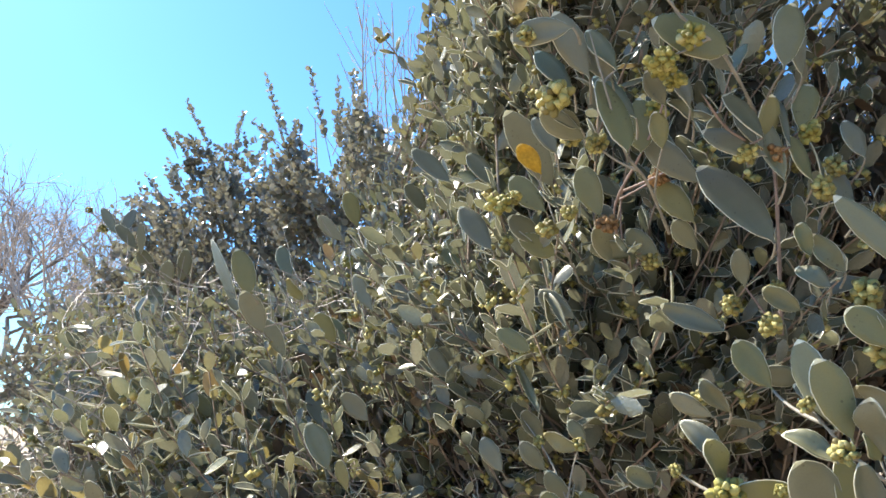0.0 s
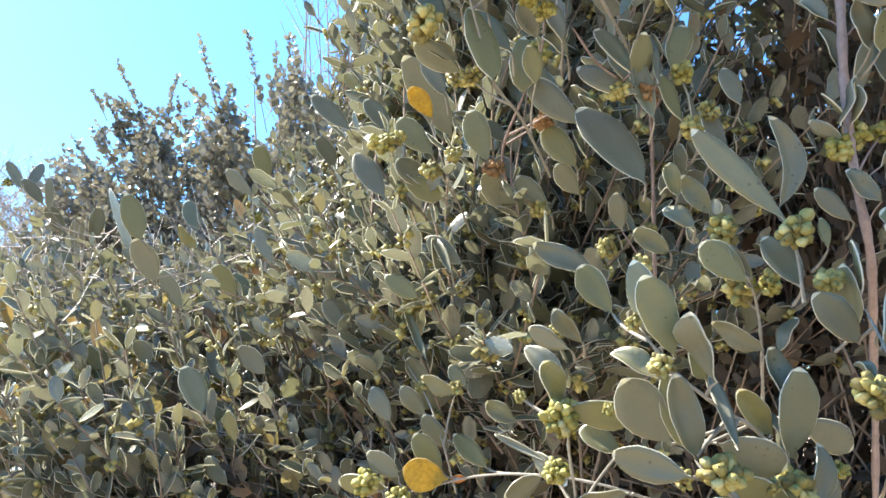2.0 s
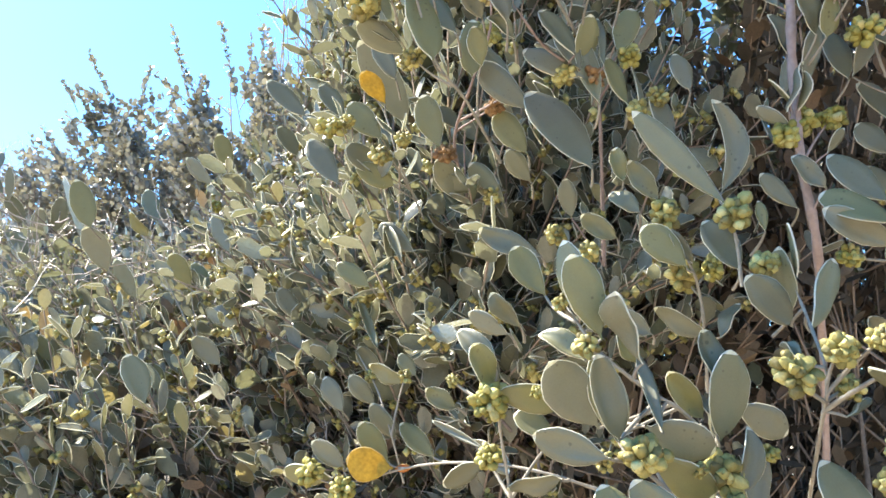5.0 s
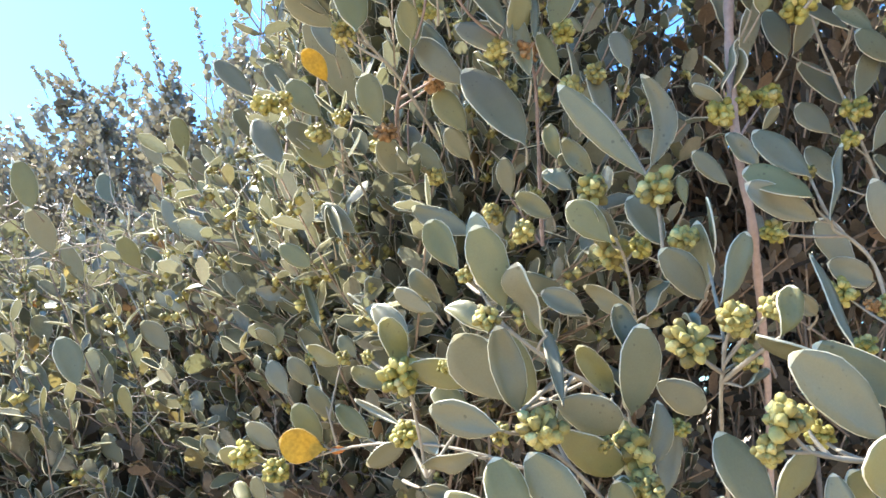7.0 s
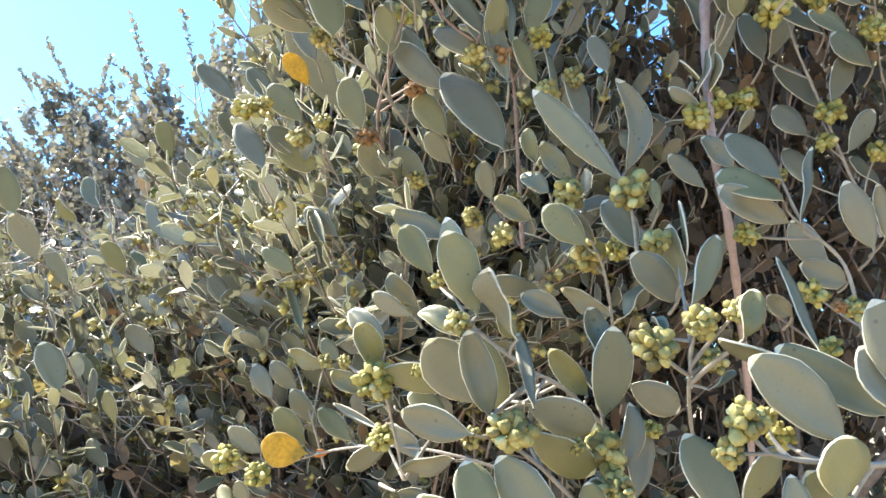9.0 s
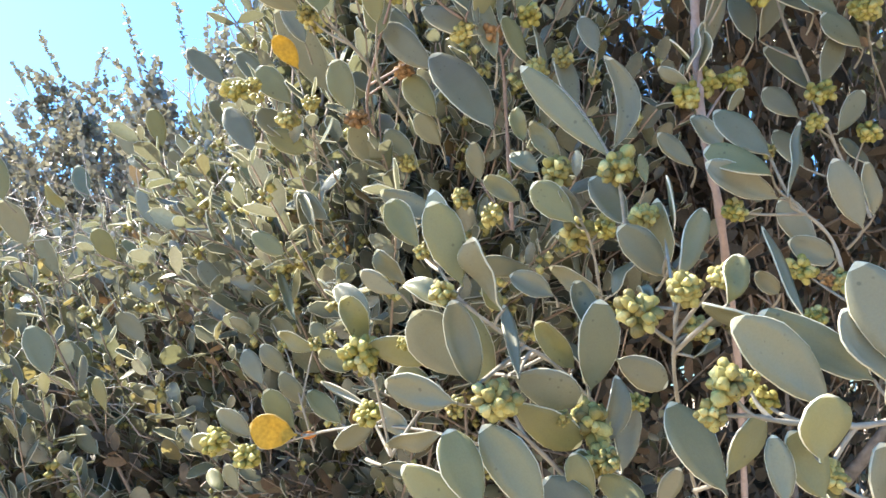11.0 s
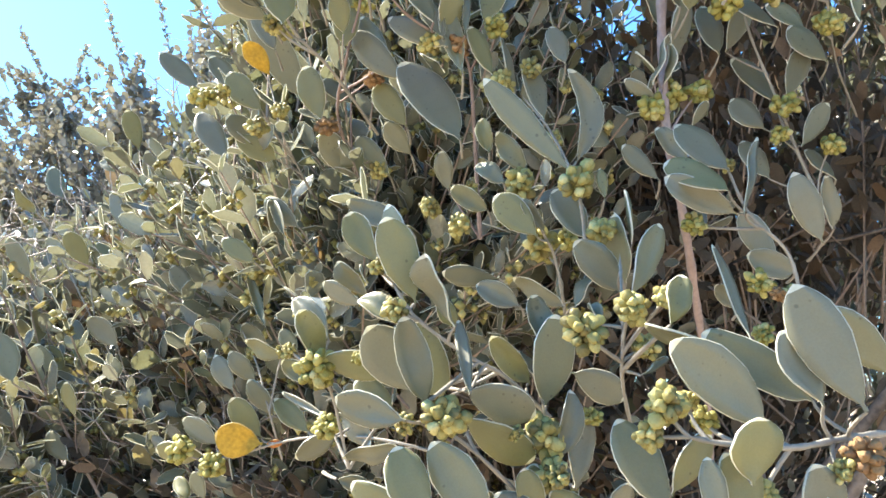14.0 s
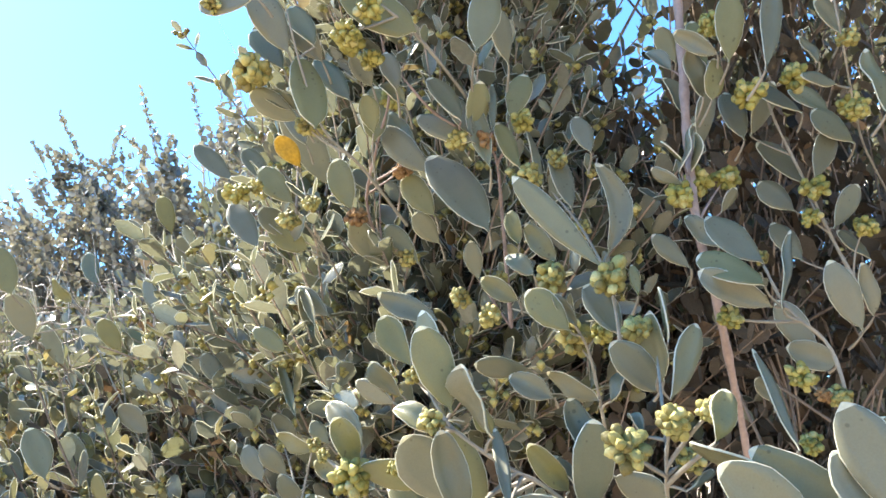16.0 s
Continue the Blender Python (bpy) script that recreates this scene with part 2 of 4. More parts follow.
def leafy_sprig(rng, leaves, buds, twigs, p, d, n_len, leaf_size, blade, bud_shape, bud_rate, buds_each, spacing=0.55, edges=None):
    """One twig with opposite pairs of leaves and buds in their axils."""
    bend = rng.normal(size=3) * 0.25 + np.array((0, 0, 0.25))
    s = np.linspace(-0.4, 1, 5)[:, None]
    path = p + d * n_len * s + bend * n_len * 0.35 * s ** 2 * np.sign(s)
    thin = 2 if len(blade[0]) == 8 else 1
    tube(twigs, path[::thin], np.linspace(0.0020, 0.0008, 5)[::thin], 3)
    pairs = max(3, int(n_len / (leaf_size * spacing)))
    at = np.linspace(0.0, 1.0, pairs)
    k = np.clip((at + 0.4) / 1.4 * 4, 0, 3.999)
    i0 = k.astype(int)
    pos = path[i0] + (path[i0 + 1] - path[i0]) * (k - i0)[:, None]
    ax = unit(path[i0 + 1] - path[i0])
    turn = rng.uniform(0, np.pi)
    ref = unit(np.cross(ax, rng.normal(size=3)))
    bi = np.cross(ax, ref)
    for sgn in (0, np.pi):
        ang = turn + sgn + np.arange(pairs) * (np.pi / 2) + rng.normal(size=pairs) * 0.35
        rad = ref * np.cos(ang)[:, None] + bi * np.sin(ang)[:, None]
        spread = rng.uniform(0.25, 0.95, pairs)[:, None]
        la = unit(ax * (1.05 - 0.5 * spread) + rad * spread * 1.15 + np.array((-0.20, -0.05, 0.38)))
        out = unit(rad * rng.choice((-1.0, 1.0), (pairs, 1)) * np.array((1, 1, 0.35)) + rng.normal(size=(pairs, 3)) * 0.65 + np.array((0, 0, 0.25)))
        flat = rng.uniform(size=(pairs, 1)) < 0.21
        la = np.where(flat, unit(rad * np.array((1, 1, 0.3)) + np.array((-0.25, -0.15, 0.12))), la)
        out = np.where(flat, unit(np.array((-0.45, -0.10, 0.85)) + rng.normal(size=(pairs, 3)) * 0.2), out)
        L = leaf_size * rng.uniform(0.5, 1.3, pairs) * (1 - 0.35 * at)
        plump = 1.25 if blade is BLADE_ROUND else 1.0
        add_blades(leaves, blade, pos + rad * 0.001, la, out, L, L * rng.uniform(0.40, 0.62, pairs) * plump, rng.normal(size=pairs) * 0.17, edges)
    for j in range(pairs):
        if rng.uniform() < bud_rate:
            c = pos[j] + unit(rng.normal(size=3)) * 0.004 - np.array((0, 0, 0.003))
            cs = c + unit(rng.normal(size=(buds_each, 3))) * rng.uniform(0.3, 1.0, (buds_each, 1)) * leaf_size * 0.23
            add_buds(buds, bud_shape, cs, leaf_size * rng.uniform(0.085, 0.135, (buds_each, 1)) * rng.uniform(0.8, 1.2, (buds_each, 3)))


def heading_of(turn, rise):
    a, b = radians(turn), radians(rise)
    return np.array((math.sin(a) * math.cos(b), math.cos(a) * math.cos(b), math.sin(b)))


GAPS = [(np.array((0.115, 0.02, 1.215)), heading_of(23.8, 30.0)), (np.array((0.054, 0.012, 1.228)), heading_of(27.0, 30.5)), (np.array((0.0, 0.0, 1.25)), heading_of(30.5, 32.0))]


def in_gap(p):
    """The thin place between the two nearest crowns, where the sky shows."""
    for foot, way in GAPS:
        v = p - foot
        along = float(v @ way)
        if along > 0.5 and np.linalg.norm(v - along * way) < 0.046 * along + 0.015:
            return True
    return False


OUTLINE = np.array([(-0.78, 0.17), (-0.65, 0.24), (-0.59, 0.29), (-0.53, 0.30), (-0.48, 0.26), (-0.34, 0.27), (-0.27, 0.31), (-0.22, 0.42), (-0.13, 0.50), (-0.10, 0.58), (-0.085, 3.0)])


def over_outline(p):
    """Above the nearest shrub's crown, which falls away in steps towards the open side."""
    u, k = (p[0] - 0.08) / p[1], (p[2] - 1.23) / p[1]
    # the added shading tufts overhead are exempt
    return p[2] < 2.3 and not (p[1] < 0.72 and p[2] > 1.72) and k > np.interp(u, OUTLINE[:, 0], OUTLINE[:, 1])


def in_notch(p):
    """The cleft between the two crowns of the far shrub."""
    u, k = p[0] / p[1], (p[2] - 1.235) / p[1]
    return k > 0.372 and abs(u + 0.180 + 0.18 * (k - 0.41)) < 0.023


def shrub_mass(seed, blobs, leaf_size, blade, bud_shape, bud_rate, buds_each, sprig_len=(0.10, 0.2), front=0.70, spurs=()):
    """Leafy sprigs through a set of rounded masses: (centre, radii, number, lean). Returns piles of leaves, buds and twigs."""
    rng = np.random.default_rng(seed)
    leaves, buds, twigs, edges = Pile(), Pile(), Pile(), Pile()
    for centre, radii, number, lean, own in [(*b, blade)[:5] for b in blobs] + [(None, (a, b), 30, UP, blade) for a, b in spurs]:
        radii = np.array(radii)
        for turn_no in range(number):
            if centre is None:
                a, b = radii
                d, n_len = unit(b - a + rng.normal(size=3) * (0.02 if turn_no == 0 else 0.34)), np.linalg.norm(b - a) * (0.72 if turn_no == 0 else rng.uniform(0.16, 0.34))
                p = b - d * n_len if turn_no == 0 else a + (b - a) * rng.uniform(-0.3, 0.5) + rng.normal(size=3) * (0.045, 0.03, 0.03)
                if turn_no and (in_notch(p) or in_notch(p + d * n_len)):
                    continue
                leafy_sprig(rng, leaves, buds, twigs, p, d, n_len, leaf_size, blade, bud_shape, 0.3, buds_each, 0.45)
                continue
            if turn_no % 7 == 0:
                way = unit(rng.normal(size=3))
                if way[1] > 0.35 and centre[2] < 2.0 and rng.uniform() < 0.6:
                    way[1] *= -1
                clump = np.array(centre) + radii * way * rng.uniform(0.25, 1.0) ** 0.5
                heading = unit(unit(way / radii) * 0.55 + np.array(lean) + rng.normal(size=3) * (0.6 if blade is BLADE_ROUND else 0.27))
            p = clump + rng.normal(size=3) * np.minimum(0.10 * radii + 0.012, 0.045)
            if p[0] < 0.65 and p[2] < 1.75 and p[1] - 1.3 * max(0.0, -0.2 - p[0]) < front:
                continue
            rise, aside = (p[2] - 1.23) / max(p[1], 0.3), (p[0] - 0.08) / max(p[1], 0.3)
            if (rise < -0.3 or aside < -0.85) and p[2] > 0.65 and rng.uniform() < 0.65:
                continue
            if seed == 11 and rise < -0.02 and aside < 0.1 and rng.uniform() < 0.36:
                continue
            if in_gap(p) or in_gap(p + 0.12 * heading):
                continue
            d = unit(heading + rng.normal(size=3) * 0.22)
            n_len = rng.uniform(*sprig_len)
            if seed == 11 and (over_outline(p + d * (n_len + 0.04) + np.array((-0.01, 0, 0.05))) or over_outline(p)):
                continue
            if seed == 37 and any(in_notch(p + d * n_len * q) for q in (0.0, 0.5, 1.0)):
                continue
            leafy_sprig(rng, leaves, buds, twigs, p, d, n_len, leaf_size, BLADE_MID if own is BLADE and p[1] > 1.12 else own, bud_shape, bud_rate if own is blade or own is BLADE_MID else 0.0, buds_each, edges=edges if p[1] < 1.0 else None)
    return leaves, buds, twigs, edges


def limbs(seed, root, ends, thick):
    """Woody stems that rise from the root to the masses."""
    rng = np.random.default_rng(seed)
    made = []
    for e in ends:
        pile = Pile()
        r, e = np.array(root) + rng.normal(size=3) * (0.12, 0.12, 0), np.array(e)
        r[2] = -0.03
        s = np.linspace(0, 1, 12)[:, None]
        mid = r + (e - r) * np.array((0.35, 0.35, 0.6)) + rng.normal(size=3) * 0.08
        path = (1 - s) ** 2 * r + 2 * s * (1 - s) * mid + s ** 2 * e + np.cumsum(rng.normal(size=(12, 3)) * 0.008, 0)
        tube(pile, path, np.linspace(thick, thick * 0.3, 12) * (1 + 1.2 * np.linspace(1, 0, 12) ** 2), 8)
        for _ in range(5):
            k = rng.integers(4, 11)
            d = unit(path[k] - path[k - 1] + rng.normal(size=3) * 0.7) * rng.uniform(0.15, 0.4)
            t = np.linspace(0, 1, 6)[:, None]
            tube(pile, path[k] + d * t + np.array((0, 0, 0.1)) * t ** 2, np.linspace(thick * 0.4, thick * 0.15, 6), 6)
        made.append(pile)
    return made


def shrub(seed, at, label, blobs, leaf_size, blade, bud_shape, bud_rate, buds_each, mat, thick=0.02, spurs=(), sprig_len=(0.10, 0.2), front=0.70, withered=(), bleached=()):
    ob = thing("jojoba_shrub", at, label, "shrub", "jojoba shrubs")
    leaves, buds, twigs, edges = shrub_mass(seed, blobs, leaf_size, blade, bud_shape, bud_rate, buds_each, sprig_len, front, spurs)
    for pile in limbs(seed + 1, at, [e for b in blobs if b[2] > 250 for e in (b[0], (b[0][0] + 0.5 * b[1][0], b[0][1], b[0][2] + 0.3 * b[1][2]))], thick):
        child("limb", pile.mesh("limb", BARK, at), ob)
    child("foliage", leaves.mesh("foliage", mat, at), ob, "dense grey-green leathery oval leaves", "stuff")
    if edges.n:
        child("leaf_edges", edges.mesh("leaf_edges", RIM_MASS, at), ob, "thick pale leaf margins, lightened as if sunlit", "stuff")
    child("blossom", buds.mesh("blossom", BUD_PALE, at), ob, "yellow-green clustered flower buds", "stuff")
    if bleached:
        pale, _, sticks, rims = shrub_mass(seed + 8, bleached, leaf_size * 1.25, BLADE, bud_shape, 0.0, 1, sprig_len, front)
        child("bleached_foliage", pale.mesh("bleached_foliage", LEAF_OLIVE, at), ob, "broad sun-bleached olive and tan leaves", "stuff")
        child("leaf_edges", rims.mesh("leaf_edges", RIM_MASS, at), ob, "thick pale leaf margins, lightened as if sunlit", "stuff")
        twigs.v += sticks.v
        twigs.f += [f + twigs.n for f in sticks.f]
        twigs.n += sticks.n
    # withered leaves whose dark tone stands in for shade deep inside
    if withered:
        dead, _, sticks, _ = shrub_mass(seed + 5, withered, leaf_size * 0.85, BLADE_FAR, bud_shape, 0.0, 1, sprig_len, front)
        child("undergrowth", dead.mesh("undergrowth", LEAF_DEAD_SHADE, at), ob, "withered brown leaves inside the shrub, darkened to stand for its shade", "stuff")
        twigs.v += sticks.v
        twigs.f += [f + twigs.n for f in sticks.f]
    child("brushwood", twigs.mesh("brushwood", TWIG_DARK, at), ob, kind="stuff")
    return ob


def dry_tangle(seed, parent, boxes):
    """Thin bare twigs that cross inside the shrub: (centre, radii, number)."""
    rng = np.random.default_rng(seed)
    at = np.array(parent.location)
    pile = Pile()
    for centre, radii, number in boxes:
        for _ in range(number):
            p = np.array(centre) + np.array(radii) * rng.uniform(-1, 1, 3)
            d = unit(rng.normal(size=3) + np.array((-0.5, -0.1, 0.7))) * rng.uniform(0.02, 0.075)
            if over_outline(p + 1.4 * d):
                continue
            s = np.linspace(0, 1, 5)[:, None]
            r = rng.uniform(0.0005, 0.0012)
            tube(pile, p + d * s + rng.normal(size=3) * 0.035 * s ** 2 + rng.normal(size=(5, 3)) * 0.0015, np.linspace(r, r * 0.5, 5), 3)
    child("dry_brush", pile.mesh("dry_brush", TWIG_DRY, at), parent, "tangle of thin bare twigs", "stuff")


# ---- ground ----
def ground_sheet():
    g = np.concatenate([np.linspace(-2500, -12, 14), np.linspace(-10, 10, 81), np.linspace(12, 2500, 14)])
    X, Y = np.meshgrid(g, g)
    near = np.exp(-(X ** 2 + Y ** 2) / 60.0)
    Z = 0.03 * near * (np.sin(X * 1.7 + 0.6 * Y) + np.sin(Y * 2.3 - X)) - 0.01
    n = len(g)
    V = np.stack([X, Y, Z], -1).reshape(-1, 3)
    i = np.arange(n - 1)
    a = (i[:, None] * n + i[None]).reshape(-1)
    return new("ground", mesh_from("ground", V, [np.stack([a, a + 1, a + n + 1, a + n], 1)], SAND))


tagged(ground_sheet(), "pale sandy desert soil under the shrubs", "ground", kind="structure")

# ---- shrubs ----
UP_LEFT = (-0.62, -0.18, 0.85)
UP = (0.0, -0.05, 0.9)
near_shrub = shrub(11, (0.35, 1.25, 0), "large dense grey-green jojoba shrub with clustered yellow-green buds", [
    ((0.45, 1.10, 1.15), (0.40, 0.26, 0.38), 90, UP_LEFT, BLADE_MID),
    ((-0.15, 1.08, 1.05), (0.45, 0.36, 0.33), 1000, UP_LEFT),
    ((0.16, 0.98, 1.20), (0.20, 0.18, 0.18), 300, UP_LEFT, BLADE_MID),
    ((-0.58, 1.12, 0.94), (0.36, 0.42, 0.29), 260, UP_LEFT, BLADE_MID),
    ((-0.90, 1.28, 0.96), (0.30, 0.26, 0.28), 110, UP_LEFT, BLADE_MID),
    ((-0.12, 1.45, 1.17), (0.48, 0.42, 0.28), 700, UP_LEFT, BLADE_MID),
    ((0.03, 1.27, 1.40), (0.17, 0.22, 0.32), 380, UP, BLADE_MID),
    ((-0.62, 1.62, 1.13), (0.36, 0.36, 0.26), 280, UP_LEFT, BLADE_MID),
    ((0.36, 1.62, 1.62), (0.36, 0.40, 0.40), 220, UP, BLADE_FAR),
    ((0.38, 1.27, 1.80), (0.22, 0.30, 0.42), 300, UP, BLADE_FAR),
    ((0.09, 0.98, 1.56), (0.12, 0.12, 0.17), 200, UP, BLADE_MID),
    ((-0.02, 1.30, 1.72), (0.15, 0.18, 0.20), 220, UP, BLADE_MID),
    ((0.04, 1.45, 1.85), (0.12, 0.14, 0.20), 160, UP, BLADE_MID),
    # next two: unseen tufts overhead, added only to shade the branches below
    ((0.09, 0.60, 1.82), (0.11, 0.09, 0.06), 110, UP, BLADE_FAR),
    ((-0.07, 0.60, 1.86), (0.06, 0.05, 0.05), 65, UP, BLADE_FAR),
    ((1.22, 1.28, 1.70), (0.40, 0.38, 0.46), 420, UP, BLADE_FAR),
    ((0.72, 1.45, 1.86), (0.34, 0.32, 0.46), 420, UP, BLADE_FAR),
    ((0.19, 0.78, 1.42), (0.16, 0.14, 0.26), 430, UP, BLADE_MID),
    ((0.22, 0.84, 1.66), (0.15, 0.13, 0.18), 270, UP, BLADE_MID),
    # next five: unseen crown overhead, added to block sun and skylight
    ((0.34, 0.66, 2.14), (0.34, 0.27, 0.19), 180, UP, BLADE_FAR),
    ((0.45, 0.95, 2.36), (0.34, 0.24, 0.18), 140, UP, BLADE_FAR),
    ((0.68, 0.75, 1.98), (0.32, 0.30, 0.12), 320, UP, BLADE_FAR),
    ((0.55, 0.42, 1.88), (0.24, 0.20, 0.10), 220, UP, BLADE_FAR),
    ((0.80, 0.55, 2.20), (0.35, 0.33, 0.20), 380, UP, BLADE_FAR),
    # next two: right side continued out of view, added to block skylight
    ((0.98, 0.32, 1.30), (0.30, 0.42, 0.60), 360, UP, BLADE_FAR),
    ((0.86, 0.12, 1.80), (0.30, 0.42, 0.22), 320, UP, BLADE_FAR),
    ((0.28, 1.00, 0.72), (0.55, 0.36, 0.28), 300, UP, BLADE_FAR),
    ((0.20, 1.25, 0.48), (0.60, 0.50, 0.38), 190, UP, BLADE_FAR),
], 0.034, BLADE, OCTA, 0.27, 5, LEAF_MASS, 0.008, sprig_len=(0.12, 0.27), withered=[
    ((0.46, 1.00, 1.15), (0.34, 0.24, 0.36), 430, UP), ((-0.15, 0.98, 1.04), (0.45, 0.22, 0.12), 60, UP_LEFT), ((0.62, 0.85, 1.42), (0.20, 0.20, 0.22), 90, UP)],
    bleached=[((-0.30, 0.92, 1.08), (0.20, 0.10, 0.06), 85, UP_LEFT), ((-0.10, 0.95, 1.01), (0.30, 0.12, 0.07), 150, UP_LEFT)])
dry_tangle(91, near_shrub, [((-0.15, 0.90, 1.12), (0.40, 0.18, 0.10), 1100), ((-0.10, 0.98, 1.32), (0.40, 0.16, 0.14), 900), ((0.08, 1.20, 1.58), (0.15, 0.15, 0.22), 300)])
right_shrub = shrub(23, (1.15, 1.9, 0), "tall shaded jojoba shrub with dense dull green leaves", [
    ((0.90, 1.35, 1.15), (0.45, 0.42, 0.45), 300, UP),
    ((0.76, 1.60, 1.30), (0.36, 0.36, 0.48), 380, UP),
    ((0.50, 2.00, 1.15), (0.55, 0.25, 0.45), 380, UP),
    ((1.65, 2.0, 1.75), (0.50, 0.5, 0.70), 650, UP),
    ((1.1, 1.7, 0.6), (0.7, 0.6, 0.5), 140, UP),
], 0.038, BLADE_FAR, OCTA, 0.08, 5, LEAF_MASS)
far_shrub = shrub(37, (-0.95, 2.85, 0), "brownish-green jojoba shrub with upright leafy shoots against the sky", [
    ((-0.88, 2.9, 1.54), (0.46, 0.42, 0.70), 1350, (-0.28, -0.05, 0.75)),
    ((-0.36, 2.6, 1.50), (0.38, 0.40, 0.72), 1100, (-0.28, -0.05, 0.75)),
    ((-1.45, 3.1, 1.06), (0.42, 0.4, 0.72), 700, (-0.28, -0.05, 0.75)),
    ((-0.9, 2.8, 0.6), (0.8, 0.6, 0.5), 120, (-0.28, -0.05, 0.75)),
], 0.027, BLADE_ROUND, OCTA, 0.12, 4, LEAF_FAR, spurs=[
    ((-0.96, 2.86, 2.24), (-1.084, 2.847, 2.612)), ((-1.02, 2.86, 2.22), (-1.16, 2.86, 2.46)), ((-0.86, 2.86, 2.22), (-0.913, 2.864, 2.581)),
    ((-0.50, 2.40, 2.02), (-0.633, 2.384, 2.460)), ((-0.42, 2.62, 2.24), (-0.541, 2.636, 2.660)), ((-0.36, 2.6, 2.22), (-0.44, 2.62, 2.60)),
    ((-0.74, 2.8, 2.10), (-0.76, 2.8, 2.38)), ((-0.22, 2.30, 2.05), (-0.319, 2.280, 2.430)), ((-0.24, 2.14, 2.0), (-0.306, 2.144, 2.416)),
    ((-1.12, 2.9, 2.0), (-1.237, 2.905, 2.249)), ((-1.26, 2.95, 1.9), (-1.40, 2.95, 2.12)), ((-0.62, 2.75, 2.08), (-0.66, 2.75, 2.33)),
    ((-0.52, 2.38, 2.0), (-0.545, 2.38, 2.29))])


# ---- leaves and flower clusters that can be told apart ----
def leaf_mesh(name, mat, rim, seed, bow=0.0):
    """A thick leathery oval blade, one long and one wide, with a pale rounded rim lightened as if sunlit: x across, y
    along, z out.
    """
    rng = np.random.default_rng(seed)
    bent = 0.35 if seed % 20 < 3 else 1.0
    curl, cup, wave, skew = rng.uniform(-0.30, 0.30) * bent, rng.uniform(0.02, 0.30) * bent, rng.uniform(0.0, 0.05) * bent, rng.uniform(-0.10, 0.10)
    full, broad, twist = rng.uniform(0.56, 0.74), rng.uniform(0.86, 1.30), rng.uniform(-0.5, 0.5) * bent
    vs = (0.0, 0.025, 0.06, 0.10, 0.17, 0.27, 0.40, 0.54, 0.68, 0.80, 0.89, 0.95, 0.985, 1.0)
    V, F, R = [], [], []
    for i, v in enumerate(vs):
        s = max(0.0, (v - 0.045) / 0.955)
        w = max(0.035 if v < 0.5 else 0.015, 0.5 * max(0.0, 1 - (2 * s ** broad - 1) ** 2) ** full)
        lift = curl * v * v + wave * math.sin(9 * v + seed)
        thick = 0.014 if v > 0.06 else 0.024
        sides = {-1: 1 + rng.uniform(-0.05, 0.04), 1: 1 + rng.uniform(-0.05, 0.04)}
        for u, k in ((-1.0, 0.0), (-0.955, 1.0), (-0.5, 1.0), (0.0, 0.7), (0.5, 1.0), (0.955, 1.0), (1.0, 0.0), (0.955, -1.0), (0.5, -1.0), (0.0, -1.5), (-0.5, -1.0), (-0.955, -1.0)):
            x = u * w * sides[1 if u > 0 else -1]
            V.append((x + (skew + bow) * v * (1 - v) * 2, v, lift + cup * w * (abs(u) ** 1.5) + twist * x * (v - 0.4) + k * thick * min(1.0, 4 * w + 0.3)))
    for i in range(len(vs) - 1):
        for j in range(12):
            k = (j + 1) % 12
            F.append((i * 12 + j, i * 12 + k, (i + 1) * 12 + k, (i + 1) * 12 + j))
            R.append(1 if j in (0, 5, 6, 11) or i >= len(vs) - 3 else 0)
    me = mesh_from(name, np.array(V), [F], mat)
    me.materials.append(rim)
    me.polygons.foreach_set("material_index", R)
    return me


def cluster_mesh(name, mat, seed):
    """A round cluster of blunt buds, about one across."""
    rng = np.random.default_rng(seed)
    pile, n = Pile(), 26
    way = unit(rng.normal(size=(400, 3)))
    keep = [way[0]]
    for w in way:
        if len(keep) < n and min(np.linalg.norm(w - k) for k in keep) > 0.50:
            keep.append(w)
    for w in keep:
        t, q = ball(5, 7)
        t = t * (1 + rng.uniform(-0.09, 0.09, (len(t), 1)))
        side = unit(np.cross(w, rng.normal(size=3)))
        up = np.cross(w, side)
        r = rng.uniform(0.25, 0.37)
        lobes = 1 + 0.22 * np.cos(rng.choice((3, 4)) * np.arctan2(t[:, 1], t[:, 0]) + rng.uniform(0, 6))
        p = (t[:, 0:1] * side + t[:, 1:2] * up) * lobes[:, None] * r + t[:, 2:3] * w * r * rng.uniform(1.0, 1.35)
        pile.add(p + w * rng.uniform(0.42, 0.92), q)
    return pile.mesh(name, mat)


LEAF_KINDS = {k: [leaf_mesh("leaf", m, RIM_WARM if k in ("yellow", "orange") else RIM, 20 * i + j) for j in range(9)]
              for i, (k, m) in enumerate((("grey", LEAF), ("lime", LEAF_LIME), ("yellow", LEAF_YELLOW), ("orange", LEAF_ORANGE)))}
BUD_KINDS = {k: [cluster_mesh("flower_head", m, 70 + 10 * i + j) for j in range(4)] for i, (k, m) in enumerate((("pale", BUD_PALE), ("lime", BUD), ("dry", BUD_DRY)))}
LEAF_KINDS["tan"] = [leaf_mesh("leaf", LEAF_TAN, RIM, 33 + j) for j in range(4)]
LEAF_KINDS["bent"] = [leaf_mesh("leaf", LEAF, RIM, 5, 1.5)] * 3
FACING = np.array((0.0, -0.989, -0.148))
pick = random.Random(3)


